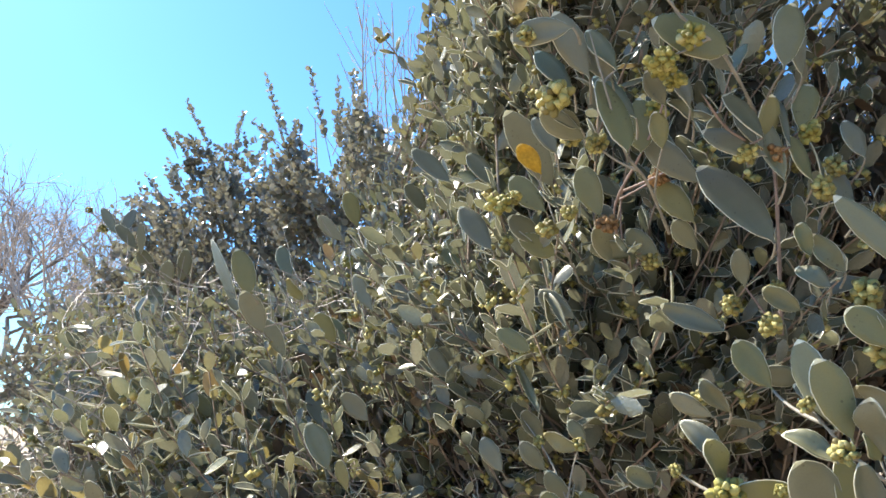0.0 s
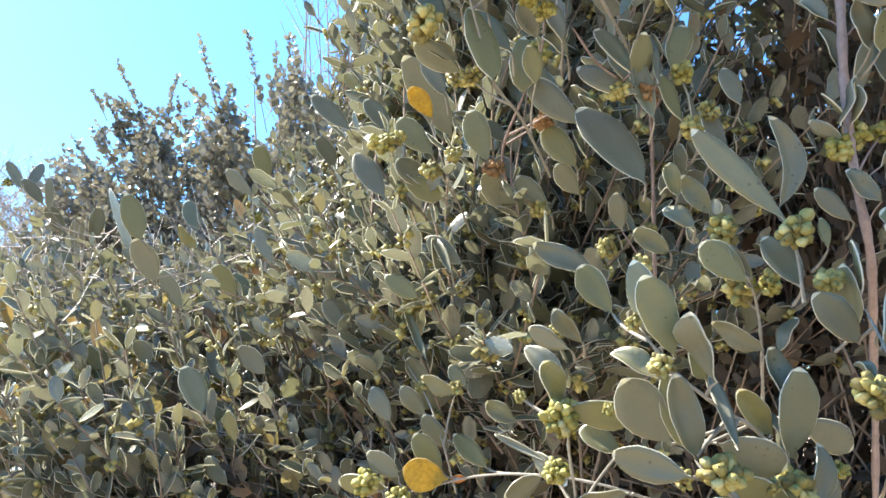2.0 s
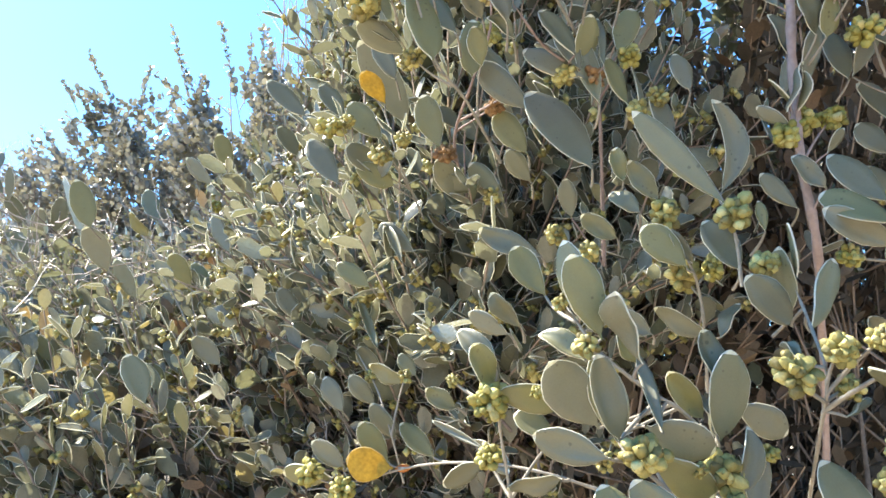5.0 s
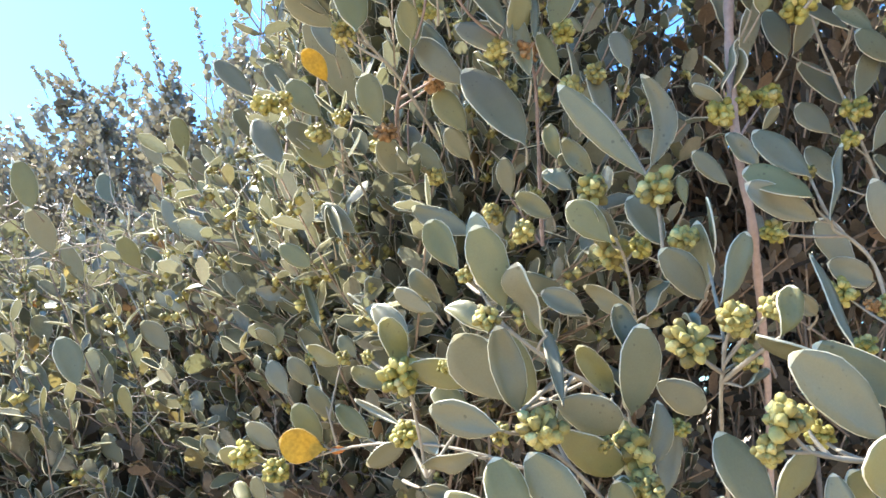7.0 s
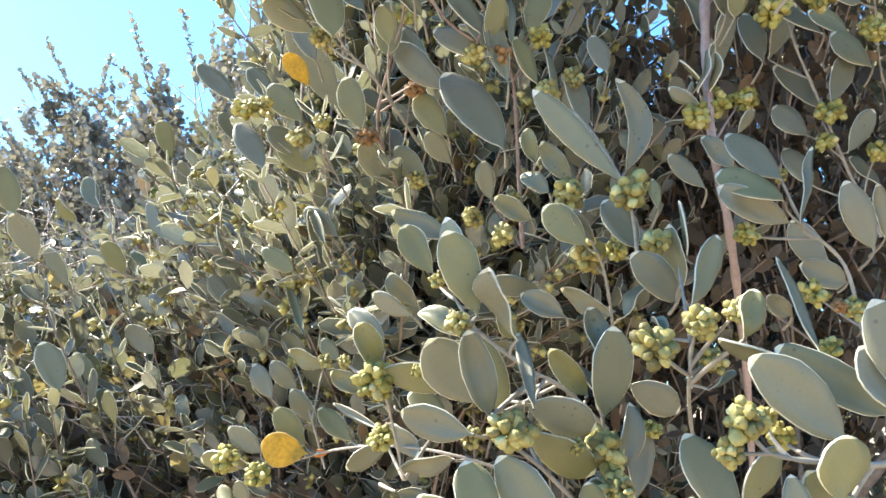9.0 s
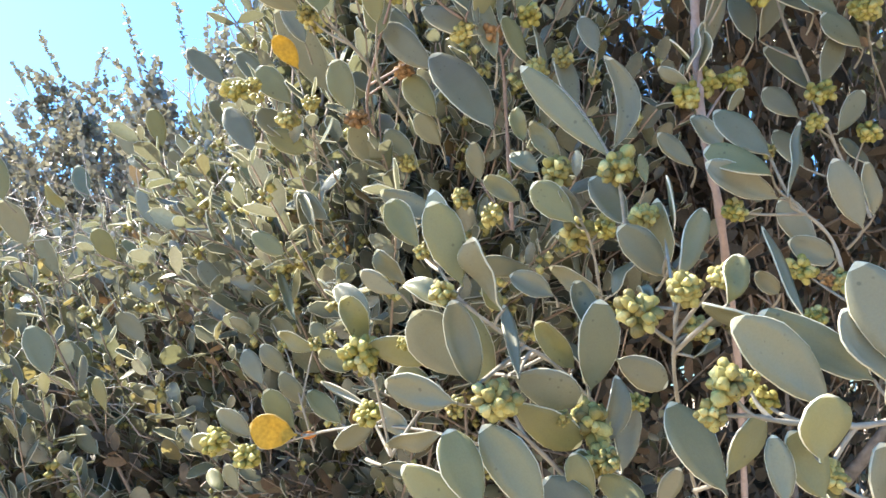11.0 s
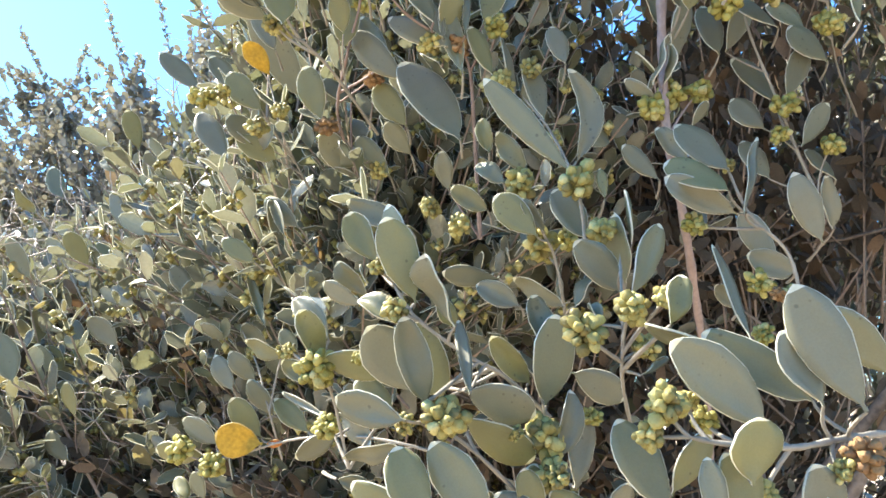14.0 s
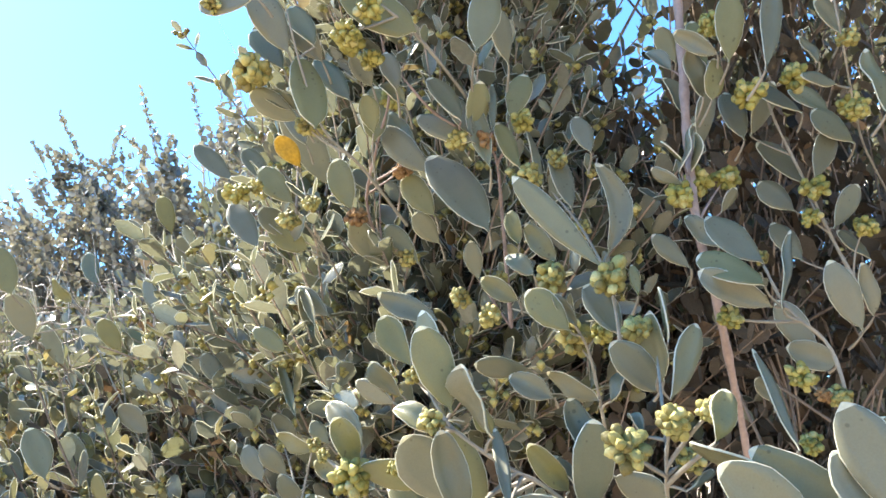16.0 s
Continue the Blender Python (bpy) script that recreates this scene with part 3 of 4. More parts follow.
def smooth_path(points, n):
    """Points along a rounded line through the given ones."""
    p = np.array(points, float)
    p = np.vstack([2 * p[0] - p[1], p, 2 * p[-1] - p[-2]])
    out = []
    for i in range(1, len(p) - 2):
        for t in np.linspace(0, 1, n, endpoint=False):
            a, b, c, d = p[i - 1:i + 3]
            out.append(0.5 * (2 * b + (c - a) * t + (2 * a - 5 * b + 4 * c - d) * t ** 2 + (3 * b - a - 3 * c + d) * t ** 3))
    return np.array(out + [p[-2]])


def put_leaf(parent, root, kind, bx, by, bz, tx, ty, tz, width, turn):
    """A leaf from its base to its tip; turn: degrees its face is turned about its own length."""
    base, axis = np.array((bx, by, bz)), np.array((tx - bx, ty - by, tz - bz))
    length = np.linalg.norm(axis)
    y = axis / length
    x = unit(np.cross(y, FACING))
    z = np.cross(x, y)
    a = radians(turn)
    x, z = x * math.cos(a) + z * math.sin(a), z * math.cos(a) - x * math.sin(a)
    m = Matrix(((x[0], y[0], z[0], bx - root[0]), (x[1], y[1], z[1], by - root[1]), (x[2], y[2], z[2], bz - root[2]), (0, 0, 0, 1)))
    kinds = LEAF_KINDS[kind]
    ob = child("leaf", pick.choice(kinds[:3] if width > 0.0155 else kinds), parent, {"yellow": "leaf turned yellow", "tan": "leaf turned tan", "orange": "withered orange leaf"}.get(kind, ""))
    ob.matrix_basis = m @ Matrix.Diagonal((width, length, 0.030, 1))
    return ob


def branch(label, stem, radii, leaves=(), lime=(), yellow=(), orange=(), bent=(), tan=(), buds=(), lime_buds=(), dry_buds=()):
    """One branch of the near shrub: stem, leaf stalks, leaves and flower clusters."""
    root = np.array(near_shrub.location)
    path = smooth_path(stem, 6)
    thick = np.linspace(radii[0], radii[1], len(path)) * (1 + 0.14 * np.sin(np.arange(len(path)) * 1.9))
    pile = Pile()
    thick[-2:] *= (0.7, 0.15)
    tube(pile, path, thick * (0.8 if radii[0] > 0.003 else 0.58), 7)
    stubs = []
    ends = [(l[:3], l[3:6]) for l in (*leaves, *lime, *yellow, *orange, *bent, *tan)] + [(b[:3], None) for b in (*buds, *lime_buds, *dry_buds)]
    for e, tip in ends:
        e = np.array(e)
        gap = np.linalg.norm(path - e, axis=1)
        i = int(np.argmin(gap))
        if gap[i] > 0.028 and tip is None:
            continue
        if gap[i] > 0.028:
            s = np.linspace(0, 1, 6)[:, None]
            back = unit(e - np.array(tip)) * 0.007 + np.array((0.001, 0.010, -0.001))
            stubs.append(Pile())
            tube(stubs[-1], e + back * s + np.array((0, 0.008, 0)) * s ** 2, np.linspace(0.0006, 0.0009, 6), 6)
        elif gap[i] > 0.003:
            j = max(0, i - int(gap[i] / 0.006))
            s = np.linspace(0, 1, 7)[:, None]
            mid = path[j] * 0.45 + e * 0.55 + (path[min(j + 1, len(path) - 1)] - path[j]) * 0.5 + np.array((0, 0.25, -0.1)) * gap[i]
            r = min(0.0009, max(0.0006, gap[i] * 0.03))
            tube(pile, (1 - s) ** 2 * path[j] + 2 * s * (1 - s) * mid + s ** 2 * e, np.linspace(r * 1.3, r * 0.8, 7), 6)
    ob = child("branch", pile.mesh("branch", STEM_PINK if "pink" in label else TWIG_RED if "brown" in label else TWIG, root), near_shrub, label)
    for stub in stubs:
        child("twig", stub.mesh("twig", TWIG, root), ob)
    for kind, rows in (("grey", leaves), ("lime", lime), ("yellow", yellow), ("orange", orange), ("bent", bent), ("tan", tan)):
        for row in rows:
            put_leaf(ob, root, kind, *row)
    for kind, rows in (("pale", buds), ("lime", lime_buds), ("dry", dry_buds)):
        for x, y, z, r in rows:
            b = child("flower_head", pick.choice(BUD_KINDS[kind]), ob, "dried brown flower cluster" if kind == "dry" else "yellow-green flower bud cluster")
            b.matrix_basis = pose(x - root[0], y - root[1], z - root[2], pick.uniform(0, 360), pick.uniform(0, 360), pick.uniform(0, 360)) @ Matrix.Scale(r * 0.88, 4)
    return ob


# ---- the leafy branches that hang nearest ----
branch("thin grey twig", [(0.2278, 0.33, 1.1982), (0.203, 0.3092, 1.2152), (0.1842, 0.2996, 1.224), (0.1653, 0.2944, 1.2369), (0.1583, 0.2983, 1.2472), (0.1539, 0.3069, 1.2586)], (0.0017, 0.001),
       lime=[(0.1641, 0.2932, 1.2434, 0.1515, 0.2882, 1.2761, 0.0163, 2),
               (0.1517, 0.331, 1.2656, 0.1407, 0.3389, 1.2891, 0.0137, 25),
               (0.1773, 0.3139, 1.2063, 0.1647, 0.3061, 1.2379, 0.0161, 4),
               (0.1836, 0.3092, 1.2354, 0.1726, 0.3052, 1.2468, 0.0087, -6),
               (0.2163, 0.3203, 1.2128, 0.1975, 0.3144, 1.2335, 0.011, 7)],
       leaves=[(0.1626, 0.3012, 1.2476, 0.1547, 0.3079, 1.2863, 0.016, 51),
               (0.1578, 0.296, 1.2352, 0.1421, 0.3052, 1.2479, 0.0108, -26),
               (0.1687, 0.3149, 1.2090, 0.1462, 0.3070, 1.2355, 0.0213, 8),
               (0.1669, 0.2856, 1.2055, 0.1577, 0.2858, 1.2366, 0.013, -2),
               (0.1794, 0.2896, 1.2344, 0.1678, 0.2821, 1.2615, 0.0125, 68),
               (0.1834, 0.2854, 1.2082, 0.1825, 0.3043, 1.2378, 0.0057, 7),
               (0.1481, 0.3971, 1.2543, 0.1273, 0.4055, 1.2673, 0.0118, 26),
               (0.151, 0.3812, 1.2569, 0.1347, 0.3768, 1.2744, 0.0098, 26),
               (0.1762, 0.4405, 1.3075, 0.1426, 0.4574, 1.3232, 0.0155, -10)],
       buds=[(0.1554, 0.2847, 1.2403, 0.0059), (0.1492, 0.2973, 1.2582, 0.004), (0.1437, 0.3996, 1.2651, 0.0061)],
       lime_buds=[(0.1431, 0.3155, 1.2235, 0.0035)])
branch("thin grey twig", [(0.2143, 0.3082, 1.1625), (0.1875, 0.2915, 1.1861), (0.1711, 0.284, 1.1981), (0.1666, 0.2873, 1.205)], (0.0016, 0.001),
       leaves=[(0.1579, 0.2707, 1.2, 0.1344, 0.2853, 1.2075, 0.0131, 7),
               (0.1861, 0.3089, 1.2097, 0.2153, 0.3084, 1.1989, 0.0178, -17),
               (0.1862, 0.2697, 1.1631, 0.1675, 0.2761, 1.1923, 0.0165, 5),
               (0.1356, 0.3363, 1.1736, 0.1501, 0.3367, 1.1697, 0.0072, 11),
               (0.2164, 0.2901, 1.1509, 0.1947, 0.2956, 1.1714, 0.0176, -8)],
       lime=[(0.1829, 0.297, 1.2003, 0.2147, 0.312, 1.1809, 0.0171, -27),
               (0.1647, 0.2644, 1.1646, 0.1545, 0.2732, 1.1909, 0.0156, -13),
               (0.2054, 0.3084, 1.168, 0.2143, 0.3043, 1.1805, 0.0082, -24),
               (0.1659, 0.2764, 1.1602, 0.1383, 0.2845, 1.1770, 0.0151, 6)],
       buds=[(0.1723, 0.2752, 1.2005, 0.0092), (0.1582, 0.2795, 1.1985, 0.0044)])
branch("thin grey twig", [(0.2731, 0.4304, 1.1308), (0.2407, 0.3649, 1.17), (0.2268, 0.3321, 1.1885), (0.222, 0.3196, 1.2022), (0.2179, 0.3175, 1.2152)], (0.0016, 0.001),
       leaves=[(0.2224, 0.3193, 1.2034, 0.2259, 0.311, 1.2414, 0.0192, -6),
               (0.2255, 0.3188, 1.2266, 0.2183, 0.3266, 1.2483, 0.0129, -14),
               (0.2257, 0.3104, 1.1831, 0.232, 0.3088, 1.2095, 0.0116, -8),
               (0.2339, 0.3183, 1.1695, 0.2412, 0.3239, 1.2002, 0.0129, -5),
               (0.2427, 0.3414, 1.2177, 0.2707, 0.3467, 1.2045, 0.0157, -3),
               (0.2267, 0.3309, 1.2042, 0.2192, 0.3231, 1.2272, 0.0102, -51)],
       buds=[(0.2195, 0.3119, 1.1913, 0.0111), (0.2195, 0.3044, 1.1774, 0.008), (0.2048, 0.3032, 1.1932, 0.0038)],
       lime_buds=[(0.2425, 0.3176, 1.1986, 0.0046)])
branch("pale grey twig", [(0.3231, 0.2302, 1.1943), (0.3012, 0.2229, 1.1961), (0.2828, 0.2186, 1.1952), (0.263, 0.2138, 1.1934), (0.244, 0.2164, 1.1947), (0.2321, 0.2177, 1.1971)], (0.0022, 0.0012),
       leaves=[(0.2598, 0.22, 1.1999, 0.2294, 0.2158, 1.2236, 0.017, -5),
               (0.2524, 0.2301, 1.2212, 0.2293, 0.2319, 1.2304, 0.0105, 64),
               (0.281, 0.227, 1.2064, 0.2522, 0.2415, 1.2263, 0.0144, -8),
               (0.2360, 0.2085, 1.1739, 0.2351, 0.2103, 1.1918, 0.0073, 30),
               (0.2743, 0.2131, 1.2051, 0.2651, 0.2175, 1.2268, 0.0138, -9),
               (0.2825, 0.2060, 1.2035, 0.2686, 0.2132, 1.2407, 0.0166, 32),
               (0.3259, 0.2415, 1.2138, 0.2981, 0.2401, 1.2375, 0.0146, 24),
               (0.2744, 0.2182, 1.1629, 0.2690, 0.2129, 1.1889, 0.0162, -10)],
       lime=[(0.244, 0.204, 1.185, 0.2444, 0.2001, 1.203, 0.0175, -8),
               (0.2499, 0.2125, 1.1741, 0.2402, 0.2104, 1.1926, 0.0138, -10),
               (0.2500, 0.2640, 1.1740, 0.2660, 0.2658, 1.1948, 0.0134, -12)],
       buds=[(0.2272, 0.2166, 1.2058, 0.0073), (0.2226, 0.2191, 1.1972, 0.0054), (0.2383, 0.225, 1.207, 0.0037), (0.2776, 0.2129, 1.187, 0.0042)],
       lime_buds=[(0.246, 0.2303, 1.2009, 0.0045)],
       dry_buds=[(0.2843, 0.211, 1.1911, 0.0064)])
branch("thin grey twig", [(0.3326, 0.4439, 1.1263), (0.2782, 0.3488, 1.1736), (0.2402, 0.2767, 1.2087), (0.2335, 0.2592, 1.2284), (0.2415, 0.277, 1.2465), (0.2525, 0.3023, 1.2666)], (0.0015, 0.001),
       leaves=[(0.2543, 0.2977, 1.248, 0.272, 0.305, 1.2806, 0.0139, -19),
               (0.2579, 0.3159, 1.2522, 0.2364, 0.3122, 1.2736, 0.0156, 2),
               (0.2445, 0.2543, 1.1698, 0.2320, 0.2637, 1.2002, 0.0165, -4),
               (0.2389, 0.2585, 1.2147, 0.2511, 0.265, 1.2217, 0.0028, -9),
               (0.2286, 0.2669, 1.2329, 0.227, 0.2738, 1.2426, 0.0042, 0),
               (0.2688, 0.3261, 1.2759, 0.2673, 0.3269, 1.3022, 0.0108, -64),
               (0.2691, 0.3353, 1.2592, 0.2595, 0.3248, 1.2893, 0.0136, 49)],
       lime=[(0.239, 0.2336, 1.2301, 0.2435, 0.2313, 1.2462, 0.0083, 5),
               (0.26, 0.3335, 1.2991, 0.2586, 0.3351, 1.315, 0.0054, 19)],
       buds=[(0.2153, 0.248, 1.2295, 0.0083), (0.2328, 0.2492, 1.2373, 0.0073), (0.243, 0.242, 1.2404, 0.0056), (0.2424, 0.2608, 1.2245, 0.0056), (0.2556, 0.3296, 1.2822, 0.0084), (0.2493, 0.3402, 1.3097, 0.0105)])
branch("grey twig", [(0.3615, 0.3298, 1.2118), (0.3604, 0.3348, 1.2384), (0.3572, 0.3381, 1.2747), (0.3374, 0.3368, 1.294), (0.3298, 0.3387, 1.3147), (0.3293, 0.3419, 1.3246)], (0.002, 0.0011),
       leaves=[(0.3276, 0.3363, 1.3168, 0.3073, 0.3479, 1.3459, 0.0184, -4),
               (0.3293, 0.3358, 1.2947, 0.2945, 0.3404, 1.3137, 0.0151, 20),
               (0.3236, 0.3191, 1.2911, 0.3337, 0.3299, 1.3276, 0.0041, 0),
               (0.4017, 0.371, 1.2893, 0.3845, 0.3641, 1.3272, 0.0181, 13),
               (0.4143, 0.3764, 1.2988, 0.404, 0.373, 1.3273, 0.0128, -5),
               (0.3746, 0.3726, 1.2749, 0.3577, 0.3768, 1.3072, 0.0156, 27),
               (0.3817, 0.3693, 1.2714, 0.3477, 0.3662, 1.2796, 0.0152, 0),
               (0.2797, 0.2554, 1.2272, 0.2765, 0.2683, 1.2653, 0.005, -5),
               (0.3499, 0.3741, 1.2533, 0.3348, 0.3741, 1.2654, 0.0103, 16)],
       lime=[(0.3183, 0.323, 1.3024, 0.296, 0.3403, 1.3247, 0.0154, -11)],
       lime_buds=[(0.314, 0.3506, 1.2923, 0.0072), (0.3488, 0.352, 1.2625, 0.008), (0.2902, 0.2636, 1.2297, 0.0046)],
       buds=[(0.3305, 0.3423, 1.3218, 0.0049), (0.3276, 0.2959, 1.2485, 0.0057)],
       dry_buds=[(0.3212, 0.2966, 1.2497, 0.0036)])
branch("grey twig", [(0.2779, 0.4412, 1.2255), (0.2609, 0.405, 1.2623), (0.2525, 0.3917, 1.2825), (0.2433, 0.3806, 1.2927), (0.233, 0.3819, 1.3179)], (0.0018, 0.001),
       lime=[(0.2362, 0.3679, 1.2878, 0.2155, 0.3747, 1.3104, 0.0174, 16)],
       leaves=[(0.2427, 0.3755, 1.2916, 0.2295, 0.3742, 1.3091, 0.0078, 9),
               (0.2596, 0.4007, 1.2548, 0.2384, 0.4115, 1.2746, 0.013, 38),
               (0.2637, 0.3921, 1.254, 0.2727, 0.3941, 1.2769, 0.0098, 64),
               (0.2566, 0.3528, 1.2837, 0.2443, 0.3632, 1.3115, 0.0155, 11),
               (0.2375, 0.4605, 1.2798, 0.1998, 0.4561, 1.2823, 0.0144, 8),
               (0.2467, 0.4445, 1.26, 0.2207, 0.4531, 1.2749, 0.0155, 3),
               (0.2303, 0.4134, 1.3294, 0.2154, 0.4174, 1.3447, 0.012, -2),
               (0.2276, 0.4459, 1.3208, 0.2073, 0.4516, 1.3365, 0.0133, 17)],
       buds=[(0.2314, 0.3815, 1.3209, 0.0105), (0.2483, 0.4009, 1.2906, 0.0121), (0.2107, 0.4529, 1.3128, 0.0093), (0.1943, 0.4725, 1.3284, 0.0083), (0.2196, 0.4567, 1.3384, 0.0059)],
       lime_buds=[(0.2598, 0.3889, 1.2916, 0.0075)])
branch("grey twig", [(0.2561, 0.3515, 1.2754), (0.2524, 0.3501, 1.3097), (0.2441, 0.3647, 1.3445), (0.2335, 0.3767, 1.3681)], (0.0016, 0.001),
       bent=[(0.2619, 0.3753, 1.3313, 0.2585, 0.3755, 1.3829, 0.0141, 8)],
       leaves=[(0.2489, 0.3463, 1.3155, 0.2071, 0.3576, 1.3682, 0.0146, 14),
               (0.2042, 0.3995, 1.3902, 0.1965, 0.4067, 1.4333, 0.0134, 18),
               (0.241, 0.4204, 1.3867, 0.2342, 0.419, 1.4272, 0.0166, -54),
               (0.263, 0.4331, 1.3778, 0.2573, 0.4437, 1.4252, 0.0184, -19),
               (0.2838, 0.4469, 1.4241, 0.2766, 0.4501, 1.4544, 0.0156, -1),
               (0.2483, 0.4269, 1.3417, 0.2331, 0.4335, 1.3654, 0.0136, 13)],
       lime=[(0.2235, 0.4187, 1.3497, 0.2198, 0.4238, 1.3694, 0.0103, 11)],
       buds=[(0.2292, 0.404, 1.3882, 0.0087), (0.265, 0.4252, 1.3619, 0.007), (0.2563, 0.4364, 1.4137, 0.0081)])
branch("pinkish grey woody stem", [(0.4705, 0.6369, 1.0987), (0.4296, 0.5577, 1.2107), (0.3878, 0.4886, 1.2738), (0.3531, 0.4329, 1.3171), (0.337, 0.4153, 1.3631), (0.3392, 0.4185, 1.4216), (0.3392, 0.4128, 1.4743), (0.3406, 0.4089, 1.5425)], (0.0034, 0.0040),
       leaves=[(0.3229, 0.4021, 1.3315, 0.3009, 0.4028, 1.3523, 0.0121, 5),
               (0.3435, 0.4045, 1.3452, 0.3259, 0.4092, 1.366, 0.0137, 7),
               (0.3298, 0.4095, 1.4015, 0.3149, 0.4065, 1.4155, 0.0086, -66),
               (0.3277, 0.409, 1.3877, 0.3095, 0.4141, 1.3995, 0.0095, 48),
               (0.3341, 0.4098, 1.3973, 0.3402, 0.4022, 1.4198, 0.0105, -71),
               (0.3263, 0.4067, 1.3944, 0.3298, 0.4064, 1.429, 0.0134, -75),
               (0.35, 0.4244, 1.4192, 0.3553, 0.412, 1.4589, 0.0191, -26),
               (0.3519, 0.4119, 1.3706, 0.3609, 0.4073, 1.386, 0.0091, -25),
               (0.3449, 0.4313, 1.447, 0.3312, 0.4215, 1.4709, 0.0148, -18),
               (0.3341, 0.4189, 1.4737, 0.3214, 0.4264, 1.494, 0.0114, 5)],
       lime=[(0.3535, 0.4079, 1.4724, 0.3461, 0.4089, 1.5051, 0.0161, -2)],
       lime_buds=[(0.3262, 0.413, 1.3814, 0.0105), (0.3437, 0.4182, 1.3947, 0.0093), (0.3614, 0.4155, 1.3963, 0.0101)])
branch("shaded grey stem", [(0.4643, 0.4392, 1.3137), (0.448, 0.442, 1.361), (0.4281, 0.4354, 1.4062), (0.4082, 0.4288, 1.4514), (0.3919, 0.4127, 1.4907)], (0.0024, 0.0012),
       leaves=[(0.3997, 0.4436, 1.4396, 0.4153, 0.432, 1.477, 0.0223, -28),
               (0.4377, 0.4373, 1.4055, 0.4602, 0.4405, 1.446, 0.0186, -5),
               (0.4453, 0.4368, 1.3704, 0.4669, 0.4348, 1.4018, 0.0165, -7),
               (0.442, 0.4534, 1.4095, 0.4083, 0.4521, 1.4388, 0.0239, -23),
               (0.4307, 0.4532, 1.3879, 0.4123, 0.4629, 1.4129, 0.019, 5),
               (0.4678, 0.4308, 1.4311, 0.4444, 0.4373, 1.4583, 0.0211, -5),
               (0.4578, 0.4378, 1.4595, 0.434, 0.4436, 1.4786, 0.0159, -7),
               (0.3846, 0.4277, 1.4288, 0.3822, 0.4372, 1.4712, 0.0192, 4),
               (0.4337, 0.4586, 1.3535, 0.4224, 0.4684, 1.3855, 0.0177, 6),
               (0.4839, 0.4563, 1.3545, 0.4636, 0.4603, 1.3759, 0.0153, -28)],
       lime_buds=[(0.3771, 0.4022, 1.4508, 0.0093), (0.4292, 0.4273, 1.3948, 0.0098), (0.4258, 0.4315, 1.3765, 0.0075), (0.4498, 0.404, 1.4448, 0.0103), (0.4613, 0.4283, 1.3689, 0.009)])
branch("grey twig", [(0.5714, 0.531, 1.4363), (0.4952, 0.4551, 1.4406), (0.4389, 0.3899, 1.4361), (0.4108, 0.3555, 1.4577), (0.4029, 0.3459, 1.4932)], (0.0014, 0.001),
       leaves=[(0.3201, 0.2988, 1.4027, 0.3454, 0.3184, 1.4685, 0.0121, 2),
               (0.3981, 0.3186, 1.3953, 0.3999, 0.3366, 1.4344, 0.0109, -7),
               (0.3387, 0.3686, 1.4553, 0.3208, 0.3786, 1.4759, 0.0116, 45),
               (0.3367, 0.3874, 1.4372, 0.3279, 0.3884, 1.4665, 0.0134, 0),
               (0.3918, 0.5216, 1.5444, 0.3757, 0.5141, 1.5736, 0.019, 5),
               (0.4197, 0.3889, 1.4669, 0.4088, 0.3951, 1.4827, 0.0096, -14),
               (0.4383, 0.3873, 1.4879, 0.4171, 0.38, 1.5069, 0.0164, -11),
               (0.4128, 0.4039, 1.4382, 0.3896, 0.4178, 1.4655, 0.0211, -27),
               (0.4083, 0.3638, 1.436, 0.3862, 0.3617, 1.4412, 0.0101, -14)],
       lime=[(0.3434, 0.3659, 1.4482, 0.3434, 0.3553, 1.4889, 0.0181, 7),
               (0.3399, 0.3838, 1.4331, 0.3398, 0.3734, 1.4561, 0.0146, -7)],
       lime_buds=[(0.3611, 0.3785, 1.4362, 0.0103), (0.4003, 0.3888, 1.4557, 0.0108), (0.4175, 0.3656, 1.4206, 0.0074), (0.3463, 0.3861, 1.4877, 0.0093)],
       buds=[(0.4134, 0.3537, 1.4625, 0.0074)])
branch("reddish-brown twig", [(0.2306, 0.4817, 1.3099), (0.2207, 0.4492, 1.3743), (0.214, 0.4319, 1.4131), (0.1974, 0.4127, 1.4172), (0.1705, 0.3945, 1.423), (0.1488, 0.3742, 1.4358)], (0.0024, 0.0012),
       leaves=[(0.1955, 0.4011, 1.4076, 0.161, 0.4085, 1.4282, 0.0161, -6),
               (0.1934, 0.3999, 1.4119, 0.1803, 0.4043, 1.439, 0.0127, -1),
               (0.2071, 0.4278, 1.3605, 0.1732, 0.4517, 1.4202, 0.0302, -12),
               (0.204, 0.3888, 1.409, 0.2094, 0.4068, 1.4577, 0.0054, 8),
               (0.1843, 0.3805, 1.411, 0.1661, 0.3855, 1.4406, 0.0164, -27),
               (0.209, 0.4813, 1.3429, 0.2022, 0.4703, 1.3672, 0.013, 18),
               (0.1851, 0.498, 1.3729, 0.1659, 0.4912, 1.394, 0.016, 3)],
       lime=[(0.197, 0.4076, 1.4127, 0.1979, 0.3925, 1.4443, 0.0161, -14),
               (0.2233, 0.4045, 1.3928, 0.2078, 0.3998, 1.42, 0.0157, -27),
               (0.2182, 0.4036, 1.4249, 0.2291, 0.4047, 1.4579, 0.0164, 12)],
       buds=[(0.1855, 0.4051, 1.4115, 0.0084)],
       dry_buds=[(0.2038, 0.403, 1.4098, 0.0074)],
       lime_buds=[(0.2261, 0.407, 1.4261, 0.0086), (0.1203, 0.3559, 1.4434, 0.01)])
